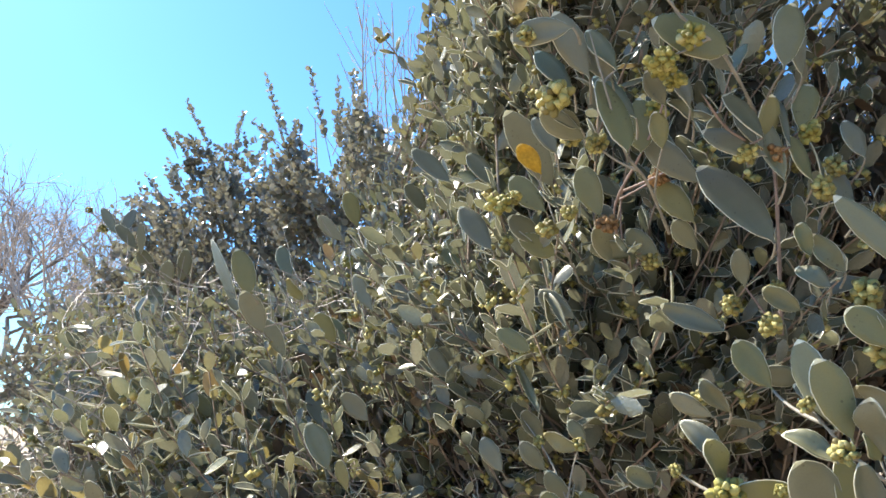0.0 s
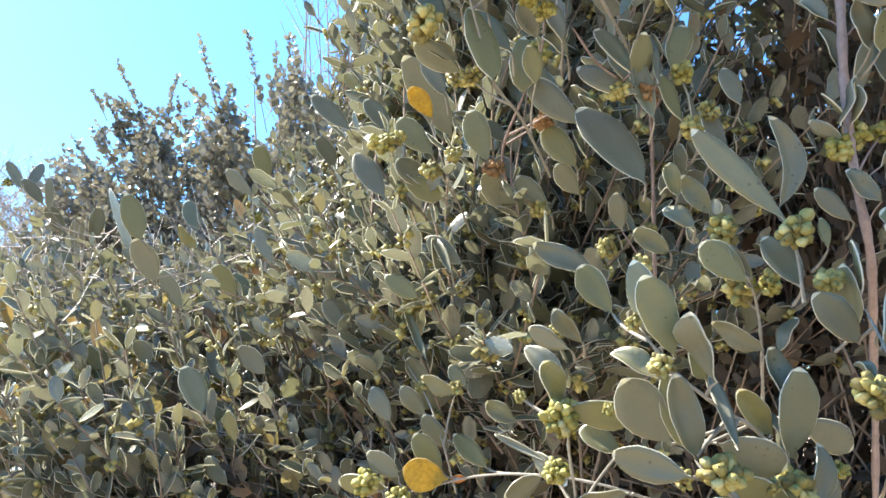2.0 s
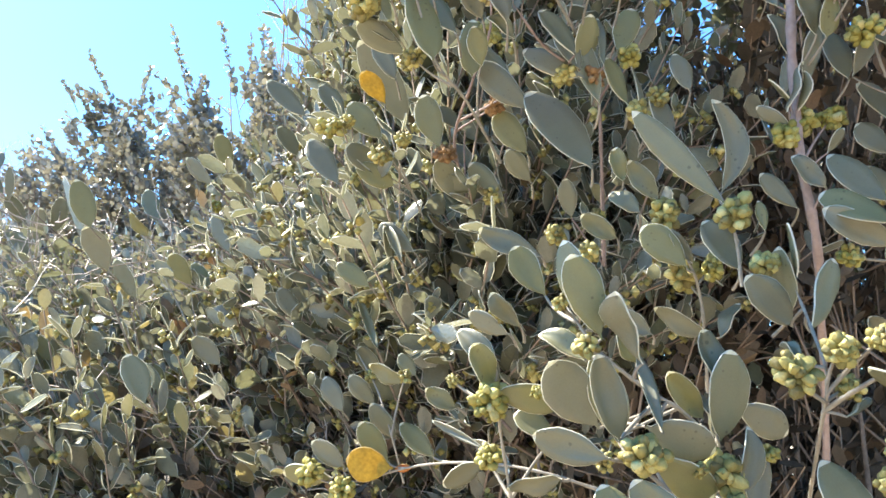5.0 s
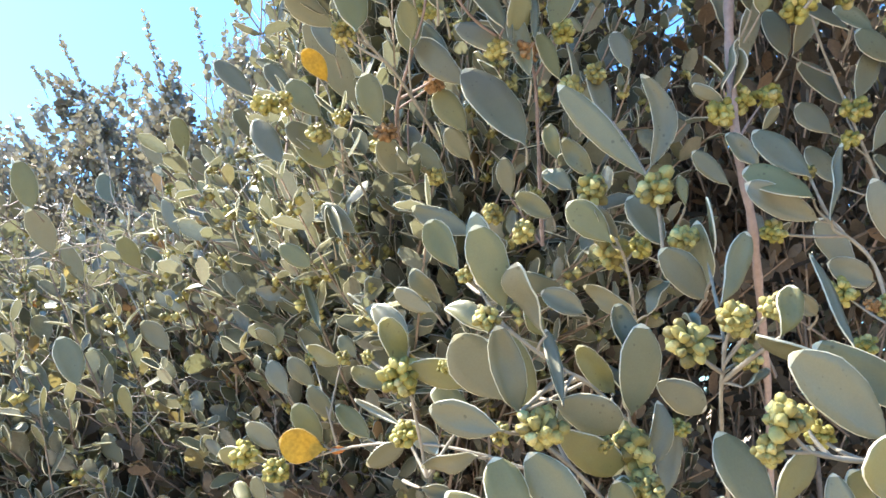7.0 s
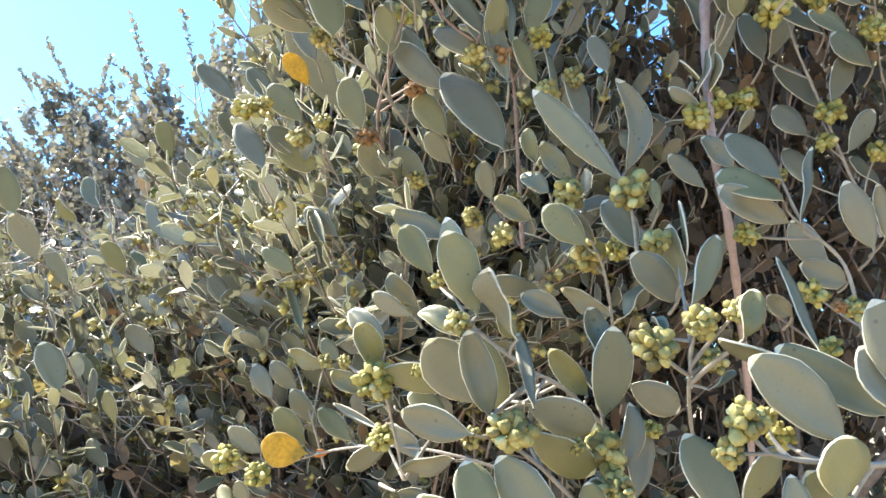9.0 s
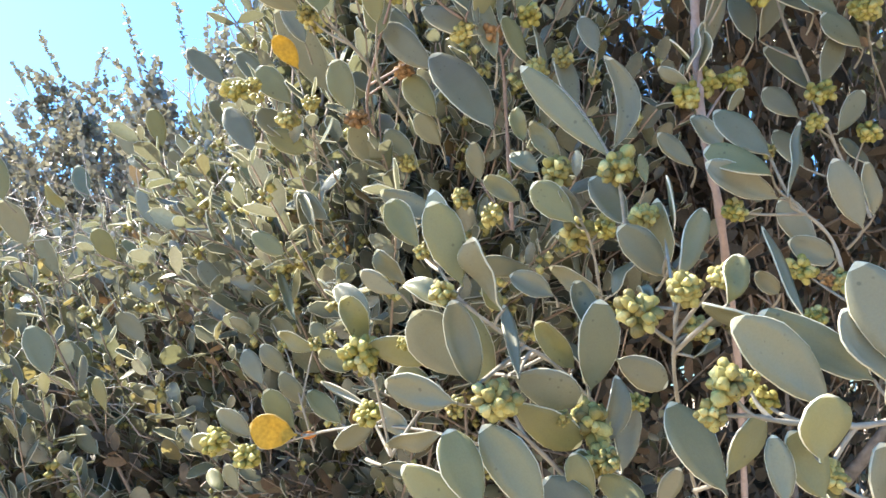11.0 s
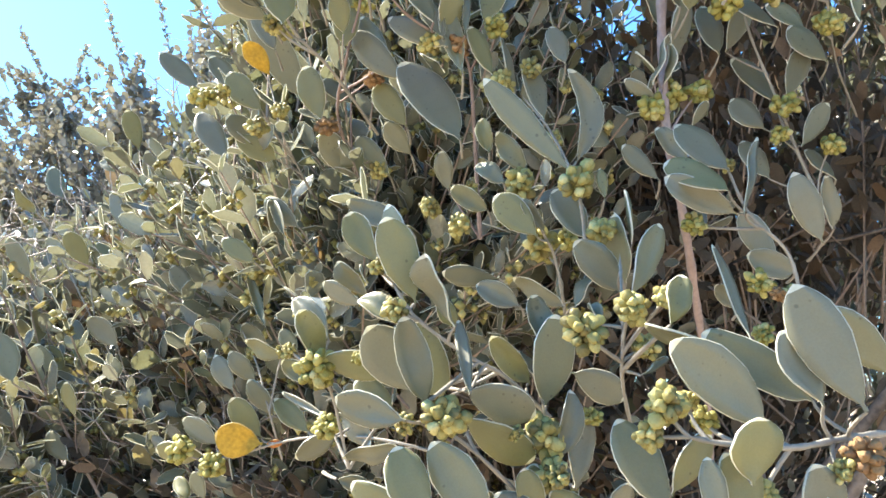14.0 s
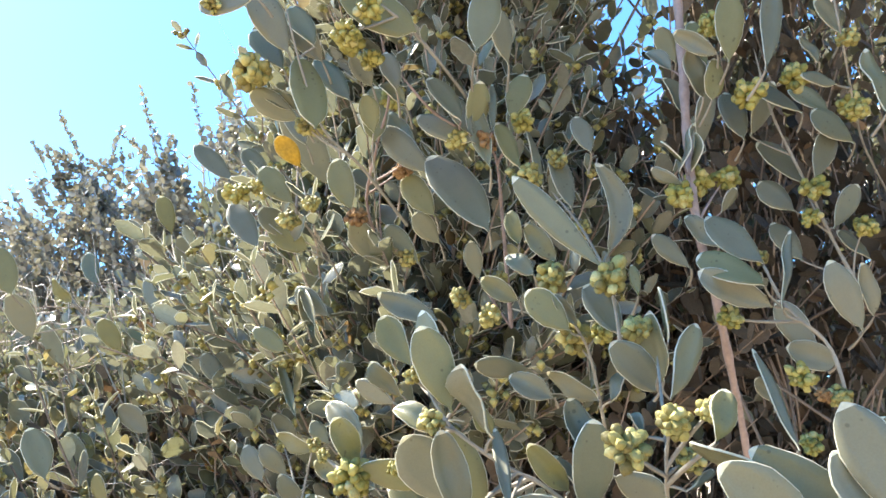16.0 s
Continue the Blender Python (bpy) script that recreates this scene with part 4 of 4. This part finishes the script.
branch("reddish-brown twig", [(0.1492, 0.5617, 1.3747), (0.133, 0.5254, 1.4118), (0.1388, 0.4685, 1.4345), (0.1455, 0.4323, 1.4558), (0.1375, 0.397, 1.4825)], (0.0022, 0.0012),
       lime=[(0.1367, 0.4575, 1.4322, 0.1368, 0.4522, 1.4718, 0.0195, 10),
               (0.1806, 0.4874, 1.3899, 0.1581, 0.494, 1.4229, 0.0203, 17),
               (0.1221, 0.5226, 1.4049, 0.1088, 0.5268, 1.4484, 0.022, 19)],
       leaves=[(0.1754, 0.4494, 1.4066, 0.1415, 0.465, 1.4461, 0.0203, 25),
               (0.1578, 0.5464, 1.3832, 0.1169, 0.5547, 1.3899, 0.0158, 12),
               (0.1023, 0.6228, 1.4635, 0.0569, 0.5933, 1.5276, 0.0307, 14),
               (0.1742, 0.544, 1.3703, 0.1483, 0.5505, 1.4036, 0.0193, 16),
               (0.1444, 0.5552, 1.3726, 0.1218, 0.5461, 1.4055, 0.0212, -2),
               (0.1658, 0.4685, 1.4277, 0.1492, 0.4798, 1.462, 0.0141, 11),
               (0.0874, 0.5103, 1.452, 0.07, 0.5116, 1.4831, 0.0141, 2),
               (0.1432, 0.542, 1.4281, 0.121, 0.5401, 1.4449, 0.0156, -25)],
       dry_buds=[(0.158, 0.4883, 1.4259, 0.008), (0.1254, 0.5185, 1.4, 0.0091)],
       buds=[(0.094, 0.4903, 1.4576, 0.0088), (0.1659, 0.5489, 1.376, 0.0088)],
       lime_buds=[(0.147, 0.4516, 1.4611, 0.009)])
branch("grey twig", [(0.1605, 0.4843, 1.3821), (0.1283, 0.4209, 1.3978), (0.1064, 0.3893, 1.407), (0.0942, 0.3733, 1.4353), (0.084, 0.3654, 1.4726)], (0.0019, 0.001),
       lime=[(0.1033, 0.3708, 1.3982, 0.0927, 0.3806, 1.4495, 0.0216, -23),
               (0.135, 0.4084, 1.4149, 0.1294, 0.3998, 1.4366, 0.0129, -5)],
       leaves=[(0.0876, 0.4176, 1.433, 0.0678, 0.4124, 1.4411, 0.0115, -9),
               (0.101, 0.3744, 1.4504, 0.0856, 0.3796, 1.4787, 0.0153, -21),
               (0.081, 0.4032, 1.4518, 0.0606, 0.4134, 1.4844, 0.0184, -22),
               (0.134, 0.3927, 1.4366, 0.1214, 0.3861, 1.4564, 0.013, 12),
               (0.1537, 0.4035, 1.4318, 0.1388, 0.3978, 1.4433, 0.0109, -18)],
       buds=[(0.0655, 0.3754, 1.4336, 0.0115), (0.0951, 0.408, 1.418, 0.0076)],
       lime_buds=[(0.1323, 0.3697, 1.4416, 0.0077)])
branch("grey twig", [(0.114, 0.5788, 1.3644), (0.0918, 0.5434, 1.401), (0.0791, 0.5562, 1.4475), (0.0576, 0.5635, 1.4763)], (0.0016, 0.0009),
       yellow=[(0.0805, 0.5454, 1.4489, 0.0613, 0.5431, 1.4727, 0.0167, -6)],
       lime=[(0.0791, 0.5174, 1.4076, 0.0532, 0.5261, 1.4387, 0.0199, 3),
               (0.0882, 0.5421, 1.3802, 0.0591, 0.5348, 1.3935, 0.0183, -6),
               (0.0712, 0.5807, 1.3087, 0.0441, 0.5904, 1.3282, 0.0159, 3)],
       leaves=[(0.0805, 0.5401, 1.3891, 0.052, 0.5337, 1.4096, 0.0197, -12),
               (0.0438, 0.6171, 1.4645, 0.023, 0.6178, 1.4956, 0.0196, -23),
               (0.0434, 0.6018, 1.3978, 0.016, 0.617, 1.4449, 0.022, -8),
               (0.0083, 0.6573, 1.4799, -0.0307, 0.6637, 1.5203, 0.0211, -20),
               (0.106, 0.558, 1.3317, 0.0788, 0.5725, 1.3571, 0.0175, 10),
               (0.0886, 0.5706, 1.3251, 0.0837, 0.5634, 1.3549, 0.013, -48)],
       lime_buds=[(0.041, 0.4975, 1.4071, 0.0098)],
       buds=[(0.0533, 0.5044, 1.4156, 0.0068), (0.0931, 0.5017, 1.4029, 0.0076), (0.0775, 0.5062, 1.3912, 0.0092), (0.0678, 0.6277, 1.3069, 0.0105), (0.083, 0.6247, 1.3115, 0.0096)])
branch("grey twig", [(0.1975, 0.4093, 1.4355), (0.1564, 0.3572, 1.4513), (0.1267, 0.3365, 1.463), (0.1034, 0.3224, 1.4846)], (0.0019, 0.001),
       lime=[(0.1564, 0.3497, 1.4474, 0.1147, 0.3457, 1.4661, 0.023, 1),
               (0.1265, 0.3454, 1.4767, 0.1441, 0.3316, 1.4993, 0.0184, 9)],
       leaves=[(0.0863, 0.38, 1.4484, 0.0654, 0.3664, 1.4845, 0.0198, -7),
               (0.1044, 0.398, 1.4547, 0.0805, 0.3856, 1.4805, 0.0154, 12),
               (0.0908, 0.418, 1.4254, 0.0605, 0.4109, 1.4416, 0.0165, 9),
               (0.071, 0.3475, 1.462, 0.0386, 0.3639, 1.4648, 0.0156, 5),
               (0.1902, 0.3591, 1.443, 0.2014, 0.3589, 1.4856, 0.0193, -1),
               (0.2146, 0.3852, 1.4518, 0.2053, 0.3704, 1.48, 0.0174, -26),
               (0.1481, 0.3915, 1.4344, 0.1406, 0.3916, 1.4593, 0.0136, -20),
               (0.1208, 0.4098, 1.4362, 0.0987, 0.4195, 1.4722, 0.0173, -16)],
       buds=[(0.0658, 0.401, 1.4476, 0.0101), (0.0955, 0.4157, 1.421, 0.0062), (0.0469, 0.3569, 1.4626, 0.0061)],
       lime_buds=[(0.1312, 0.3345, 1.4499, 0.0087), (0.1197, 0.3436, 1.4418, 0.0065)])
branch("pale grey twig", [(0.2058, 0.4313, 1.1704), (0.174, 0.4336, 1.18), (0.1436, 0.4575, 1.1834), (0.1065, 0.4943, 1.179), (0.0581, 0.5243, 1.1649), (0.0348, 0.5316, 1.1697)], (0.0017, 0.001),
       yellow=[(0.0903, 0.5021, 1.1769, 0.0603, 0.5049, 1.1828, 0.0233, 2)],
       lime=[(0.0883, 0.5173, 1.1794, 0.0677, 0.5147, 1.2053, 0.0167, -8),
               (0.1188, 0.519, 1.1821, 0.0954, 0.5255, 1.2037, 0.0153, -20),
               (0.0509, 0.5281, 1.1683, 0.0151, 0.5461, 1.1699, 0.0176, 17),
               (0.0359, 0.5599, 1.1359, 0.0263, 0.5663, 1.1524, 0.0104, -28)],
       leaves=[(0.0581, 0.5267, 1.1755, 0.0358, 0.5274, 1.1924, 0.0143, 6),
               (0.1355, 0.4191, 1.1862, 0.1146, 0.4198, 1.1749, 0.0127, 13),
               (0.1368, 0.4589, 1.1965, 0.1599, 0.4525, 1.1819, 0.014, -26),
               (0.1638, 0.3583, 1.1835, 0.1417, 0.3688, 1.184, 0.0111, 22),
               (0.0473, 0.5616, 1.1353, 0.0386, 0.561, 1.1547, 0.0112, 7)],
       orange=[(0.1035, 0.5043, 1.1772, 0.0918, 0.5085, 1.175, 0.0059, 1)],
       lime_buds=[(0.0356, 0.5258, 1.1724, 0.0098), (0.0575, 0.5146, 1.1623, 0.0096), (0.1307, 0.3644, 1.1939, 0.0069)])
branch("thin grey twig", [(0.1416, 0.367, 1.1745), (0.1344, 0.3517, 1.2033), (0.1311, 0.3398, 1.2134), (0.1284, 0.3379, 1.2243)], (0.0014, 0.0009),
       lime=[(0.129, 0.3396, 1.2238, 0.1162, 0.3339, 1.2441, 0.012, -22),
               (0.1285, 0.3283, 1.224, 0.1561, 0.3249, 1.2165, 0.0134, -19),
               (0.1606, 0.3583, 1.2028, 0.1447, 0.3584, 1.2158, 0.0118, -26)],
       leaves=[(0.131, 0.3407, 1.2325, 0.1141, 0.3498, 1.2529, 0.0118, -7),
               (0.1242, 0.4338, 1.2157, 0.1041, 0.433, 1.2245, 0.0112, -19),
               (0.1313, 0.3833, 1.1966, 0.1074, 0.4067, 1.2093, 0.0046, 0)],
       lime_buds=[(0.1252, 0.329, 1.22, 0.0086), (0.1291, 0.3345, 1.2158, 0.0063)],
       buds=[(0.113, 0.3596, 1.2289, 0.0037)])
branch("thin grey twig", [(0.1, 0.5501, 1.1622), (0.0885, 0.5436, 1.2014), (0.0787, 0.5598, 1.2294), (0.0639, 0.5872, 1.2562)], (0.0014, 0.0009),
       leaves=[(0.0975, 0.5329, 1.2318, 0.0771, 0.5391, 1.2471, 0.0138, 25),
               (0.0784, 0.5649, 1.2164, 0.059, 0.5583, 1.2376, 0.0141, -2),
               (0.0522, 0.6452, 1.2099, 0.0344, 0.6505, 1.2397, 0.0175, 9),
               (0.0942, 0.5462, 1.1927, 0.0749, 0.5406, 1.2171, 0.0144, 13),
               (0.1081, 0.554, 1.2374, 0.0955, 0.5528, 1.2538, 0.012, -6),
               (0.081, 0.5992, 1.2394, 0.0629, 0.596, 1.2613, 0.0151, -11)],
       orange=[(-0.0101, 0.8154, 1.2096, -0.0268, 0.8076, 1.2314, 0.0142, -27)],
       buds=[(0.0985, 0.5351, 1.2366, 0.0064), (0.0745, 0.5689, 1.238, 0.0059)])
branch("grey twig", [(-0.2393, 0.6989, 1.1749), (-0.29, 0.707, 1.2253), (-0.3389, 0.6978, 1.2622), (-0.3769, 0.6925, 1.2833)], (0.0016, 0.001),
       yellow=[(-0.4103, 1.0350, 1.1812, -0.4276, 1.0294, 1.2130, 0.0258, 8)],
       tan=[(-0.3155, 0.9628, 1.2416, -0.3353, 0.9523, 1.2963, 0.0259, 5),
            (-0.3340, 0.9841, 1.2447, -0.3231, 0.9753, 1.2806, 0.0206, -20),
            (-0.3384, 0.9120, 1.2473, -0.3581, 0.9057, 1.2830, 0.0217, 10),
            (-0.3662, 0.9254, 1.2434, -0.3804, 0.9212, 1.2675, 0.0179, -10),
            (-0.3360, 0.9506, 1.2110, -0.3522, 0.9447, 1.2438, 0.0211, 15)],
       lime=[(-0.0908, 0.7099, 1.1881, -0.0988, 0.7038, 1.2190, 0.0137, 12), (0.0315, 0.8481, 1.2623, 0.0255, 0.8410, 1.2968, 0.0170, -10),
               (-0.1939, 0.7057, 1.3794, -0.2116, 0.7023, 1.4257, 0.0235, -5),
               (-0.142, 0.7111, 1.3734, -0.1553, 0.7056, 1.3969, 0.0146, 27)],
       leaves=[(-0.0885, 0.5682, 1.2168, -0.1062, 0.5732, 1.2522, 0.0194, -28),
               (-0.3258, 0.6435, 1.2087, -0.3417, 0.6493, 1.2322, 0.013, -23),
               (-0.2908, 0.6384, 1.1814, -0.3, 0.6266, 1.2052, 0.0154, 0)])
branch("grey twig", [(-0.0618, 0.7905, 1.1984), (-0.1158, 0.7989, 1.2906), (-0.1734, 0.8288, 1.3802), (-0.2353, 0.86, 1.4657)], (0.0018, 0.001),
       leaves=[(-0.1415, 0.7968, 1.2095, -0.1608, 0.7919, 1.2575, 0.0207, -14),
               (-0.1938, 0.7615, 1.3476, -0.2148, 0.744, 1.3889, 0.0246, -11),
               (-0.178, 0.8062, 1.3263, -0.2054, 0.8075, 1.3685, 0.024, 26),
               (-0.1807, 0.7584, 1.2097, -0.2086, 0.7619, 1.2417, 0.02, -10),
               (-0.0772, 0.7786, 1.372, -0.1008, 0.7906, 1.4173, 0.0204, 24),
               (0.0093, 0.6879, 1.2911, -0.0131, 0.6902, 1.3224, 0.018, -16),
               (-0.0802, 0.7806, 1.2547, -0.1099, 0.7798, 1.2829, 0.0218, -1),
               (-0.1016, 0.7364, 1.1486, -0.1281, 0.7497, 1.1732, 0.0186, 7),
               (-0.2447, 0.8448, 1.3817, -0.2905, 0.8571, 1.4761, 0.0399, 55),
               (-0.1321, 0.9204, 1.4893, -0.1711, 0.9261, 1.5272, 0.0216, 22)],
       lime=[(-0.1184, 0.7977, 1.1927, -0.1369, 0.7961, 1.2208, 0.0169, -25),
               (-0.1213, 0.804, 1.3393, -0.1434, 0.7916, 1.3729, 0.0216, -5)])
branch("dark twig", [(-0.5488, 1.4105, 1.4626), (-0.5609, 1.3521, 1.5315), (-0.5757, 1.3122, 1.5672), (-0.6242, 1.3039, 1.6007), (-0.6673, 1.294, 1.6404)], (0.0024, 0.0014),
       leaves=[(-0.6166, 1.2919, 1.5996, -0.6569, 1.3022, 1.6565, 0.0205, -7),
               (-0.6114, 1.2967, 1.6009, -0.6004, 1.3171, 1.6589, 0.0239, 0),
               (-0.575, 1.3107, 1.5668, -0.5764, 1.2989, 1.6273, 0.0216, 16),
               (-0.5841, 1.3043, 1.5763, -0.6175, 1.2848, 1.6176, 0.0246, -38),
               (-0.5593, 1.3481, 1.5306, -0.5871, 1.3233, 1.581, 0.0284, -23),
               (-0.5453, 1.3622, 1.4998, -0.5325, 1.3419, 1.563, 0.0287, -4),
               (-0.5395, 1.353, 1.4759, -0.5876, 1.3278, 1.5154, 0.0304, -25),
               (-0.5184, 1.3734, 1.5245, -0.5079, 1.3591, 1.59, 0.0291, -17)],
       buds=[(-0.649, 1.3005, 1.6143, 0.0097), (-0.6749, 1.2919, 1.6488, 0.0075)])
branch("grey twig", [(-0.1405, 0.8724, 1.1381), (-0.2046, 0.8465, 1.1888), (-0.253, 0.8203, 1.234), (-0.2955, 0.8223, 1.2428)], (0.0016, 0.001),
       lime=[(-0.261, 0.8156, 1.2595, -0.282, 0.811, 1.2866, 0.0181, -22),
               (-0.2543, 0.8115, 1.2351, -0.2867, 0.8249, 1.2664, 0.0213, 14),
               (-0.2959, 0.8066, 1.2471, -0.3188, 0.8108, 1.2779, 0.0202, -3),
               (-0.2677, 0.812, 1.2008, -0.2951, 0.8188, 1.2427, 0.0252, 25),
               (-0.1542, 0.8552, 1.2241, -0.1724, 0.8477, 1.259, 0.0219, -13),
               (-0.1787, 0.8542, 1.2241, -0.1974, 0.8557, 1.2478, 0.0164, -24),
               (-0.1258, 0.8629, 1.1867, -0.1392, 0.8519, 1.2173, 0.0166, -26),
               (-0.3041, 0.794, 1.183, -0.3095, 0.7899, 1.2149, 0.0166, 6)],
       leaves=[(-0.2544, 0.8241, 1.243, -0.274, 0.8248, 1.2897, 0.0208, -49),
               (-0.2479, 0.8468, 1.2008, -0.2758, 0.8419, 1.2433, 0.0274, -13),
               (-0.2154, 0.8484, 1.1996, -0.2259, 0.8313, 1.2506, 0.0237, -21),
               (-0.1385, 0.8771, 1.2435, -0.1662, 0.8941, 1.2931, 0.0228, -8),
               (-0.1977, 0.8689, 1.2001, -0.208, 0.8515, 1.2376, 0.0192, -8),
               (-0.1648, 0.879, 1.276, -0.2083, 0.9132, 1.2872, 0.0081, -8),
               (-0.2994, 0.9384, 1.3205, -0.3138, 0.956, 1.3455, 0.0065, 1)],
       orange=[(-0.3493, 1.1037, 1.3174, -0.361, 1.1077, 1.352, 0.0134, 5)],
       lime_buds=[(-0.2338, 0.9945, 1.3213, 0.0083), (-0.2758, 0.9549, 1.2859, 0.0072)],
       buds=[(-0.1598, 0.901, 1.2485, 0.0109)],
       dry_buds=[(-0.2944, 0.8054, 1.2718, 0.0048)])
branch("grey twig", [(0.0896, 0.726, 1.2371), (0.0279, 0.7949, 1.3233), (-0.0605, 0.8638, 1.42), (-0.1342, 0.9327, 1.5111)], (0.0017, 0.001),
       lime=[(0.0338, 0.8065, 1.2612, 0.0253, 0.8025, 1.2972, 0.0174, -18),
               (-0.0953, 0.879, 1.3101, -0.1167, 0.8763, 1.3517, 0.0244, -10),
               (-0.125, 0.8991, 1.3535, -0.1481, 0.9064, 1.3856, 0.0192, -4),
               (0.0251, 0.8043, 1.4271, -0.004, 0.8188, 1.4532, 0.0172, -5),
               (-0.1178, 0.9425, 1.5147, -0.1334, 0.9292, 1.5638, 0.0243, -8)],
       leaves=[(0.0011, 0.8458, 1.308, -0.034, 0.8348, 1.3371, 0.0262, 25),
               (-0.1586, 0.9202, 1.3446, -0.1772, 0.9335, 1.3884, 0.0201, 24),
               (0.0283, 0.7776, 1.3695, -0.0035, 0.7892, 1.3927, 0.0182, 5),
               (-0.0241, 0.8772, 1.5182, -0.0485, 0.876, 1.5563, 0.0236, -26),
               (-0.0744, 0.9059, 1.4353, -0.0942, 0.8879, 1.4968, 0.0244, 21),
               (0.0962, 0.5479, 1.3217, 0.0822, 0.5701, 1.3593, 0.008, -4),
               (0.0811, 0.6001, 1.2572, 0.0636, 0.6302, 1.3034, 0.0081, -6),
               (-0.0294, 0.8316, 1.4367, -0.0661, 0.8628, 1.4494, 0.0061, 1),
               (-0.2069, 0.9525, 1.4445, -0.2301, 0.9675, 1.4949, 0.0228, -8)],
       buds=[(-0.0712, 0.8676, 1.3614, 0.0095), (-0.0236, 0.8355, 1.3472, 0.0092), (0.0474, 0.6996, 1.3735, 0.0089)],
       lime_buds=[(0.0638, 0.6944, 1.3899, 0.0061), (-0.1245, 0.9027, 1.4569, 0.0086)])
branch("pale grey twig", [(0.2594, 0.3271, 1.1331), (0.2352, 0.3002, 1.1587), (0.2218, 0.2928, 1.1704), (0.2164, 0.2894, 1.1761)], (0.0014, 0.0009),
       lime=[(0.2124, 0.2936, 1.1614, 0.2061, 0.2956, 1.1808, 0.0111, 19),
               (0.2292, 0.2828, 1.1636, 0.2135, 0.2916, 1.1716, 0.0102, -6)],
       leaves=[(0.2412, 0.3007, 1.1574, 0.2474, 0.2939, 1.1747, 0.0092, -1)],
       buds=[(0.2167, 0.2859, 1.1778, 0.005)])
branch("pale grey twig", [(0.2977, 0.2292, 1.1551), (0.2767, 0.2195, 1.1687), (0.262, 0.2156, 1.1744), (0.2564, 0.2158, 1.1776)], (0.0015, 0.001),
       leaves=[(0.2772, 0.2105, 1.1695, 0.2769, 0.215, 1.184, 0.007, -22)],
       lime=[(0.2638, 0.2217, 1.168, 0.2535, 0.2218, 1.1753, 0.007, -17)],
       buds=[(0.2552, 0.2156, 1.1799, 0.0051)])


# ---- behind: dry stalks and a bare tree ----
def dry_stalks(seed, at, count):
    rng = np.random.default_rng(seed)
    ob = thing("dry_shrub", at, "thin dry straw-coloured stalks rising behind the shrubs", "dry shrub")
    at = np.array(at)
    for _ in range(count):
        pile = Pile()
        foot = at + rng.normal(size=3) * (0.16, 0.1, 0)
        foot[2] = -0.02
        top = foot + np.array((rng.normal() * 0.22 - 0.08, rng.normal() * 0.15, rng.uniform(2.7, 3.9)))
        s = np.linspace(0, 1, 16)[:, None]
        path = foot + (top - foot) * s + np.cumsum(rng.normal(size=(16, 3)) * 0.012, 0)
        tube(pile, path, np.linspace(0.009, 0.0028, 16), 5)
        for k in range(6, 15):
            for _ in range(2):
                d = unit(np.array((rng.normal() * 0.5, rng.normal() * 0.5, 1.0))) * rng.uniform(0.12, 0.45)
                t = np.linspace(0, 1, 6)[:, None]
                side = path[k] + d * t + rng.normal(size=3) * 0.03 * t ** 2
                tube(pile, side, np.linspace(0.0030, 0.0014, 6), 4)
                n = 5
                pos = side[rng.integers(1, 6, n)]
                add_blades(pile, BLADE_FAR, pos, unit(rng.normal(size=(n, 3)) + np.array((0, 0, 0.6))), unit(rng.normal(size=(n, 3))), rng.uniform(0.012, 0.022, n), rng.uniform(0.004, 0.008, n), rng.normal(size=n) * 0.2)
        child("stalk", pile.mesh("stalk", STRAW, at), ob)
    return ob


def bare_tree(seed, at, height, spread):
    """A leafless desert tree: trunk, limbs, and a haze of fine twigs."""
    rng = np.random.default_rng(seed)
    ob = thing("bare_tree", at, "leafless grey tree with fine upswept twigs against the sky", "tree")
    at = np.array(at, float)
    wood, twigs = Pile(), Pile()

    def grow(p, d, length, r, level):
        n = 6 if level < 4 else 4
        s = np.linspace(0, 1, n)[:, None]
        bend = rng.normal(size=3) * 0.18 + np.array((0, 0, 0.12))
        path = p + d * length * s + bend * length * s ** 2
        tube(wood if level < 3 else twigs, path, np.linspace(r, r * 0.6, n), 6 if level < 3 else 3)
        if level == 6:
            return
        for k in range((3, 3, 4, 4, 3, 3)[level]):
            q = path[rng.integers(n - 3, n)] if k else path[-1]
            nd = unit(d + unit(rng.normal(size=3)) * rng.uniform(0.7, 1.15) + np.array((0, 0, 0.15)))
            grow(q, nd, length * rng.uniform(0.58, 0.78), r * 0.62, level + 1)

    for k in range(3):
        a = 2.1 * k + 0.5
        grow(at - np.array((0, 0, 0.05)), unit(np.array((spread * math.cos(a), spread * math.sin(a), 1.0))), height * 0.34, 0.09, 0)
    child("trunk", wood.mesh("trunk", BARK, at), ob)
    child("crown", twigs.mesh("crown", BARE, at), ob, "haze of fine bare twigs", "stuff")
    return ob


dry_stalks(5, (-0.30, 3.9, 0), 16)
bare_tree(8, (-6.75, 10.5, 0), 5.3, 0.32)
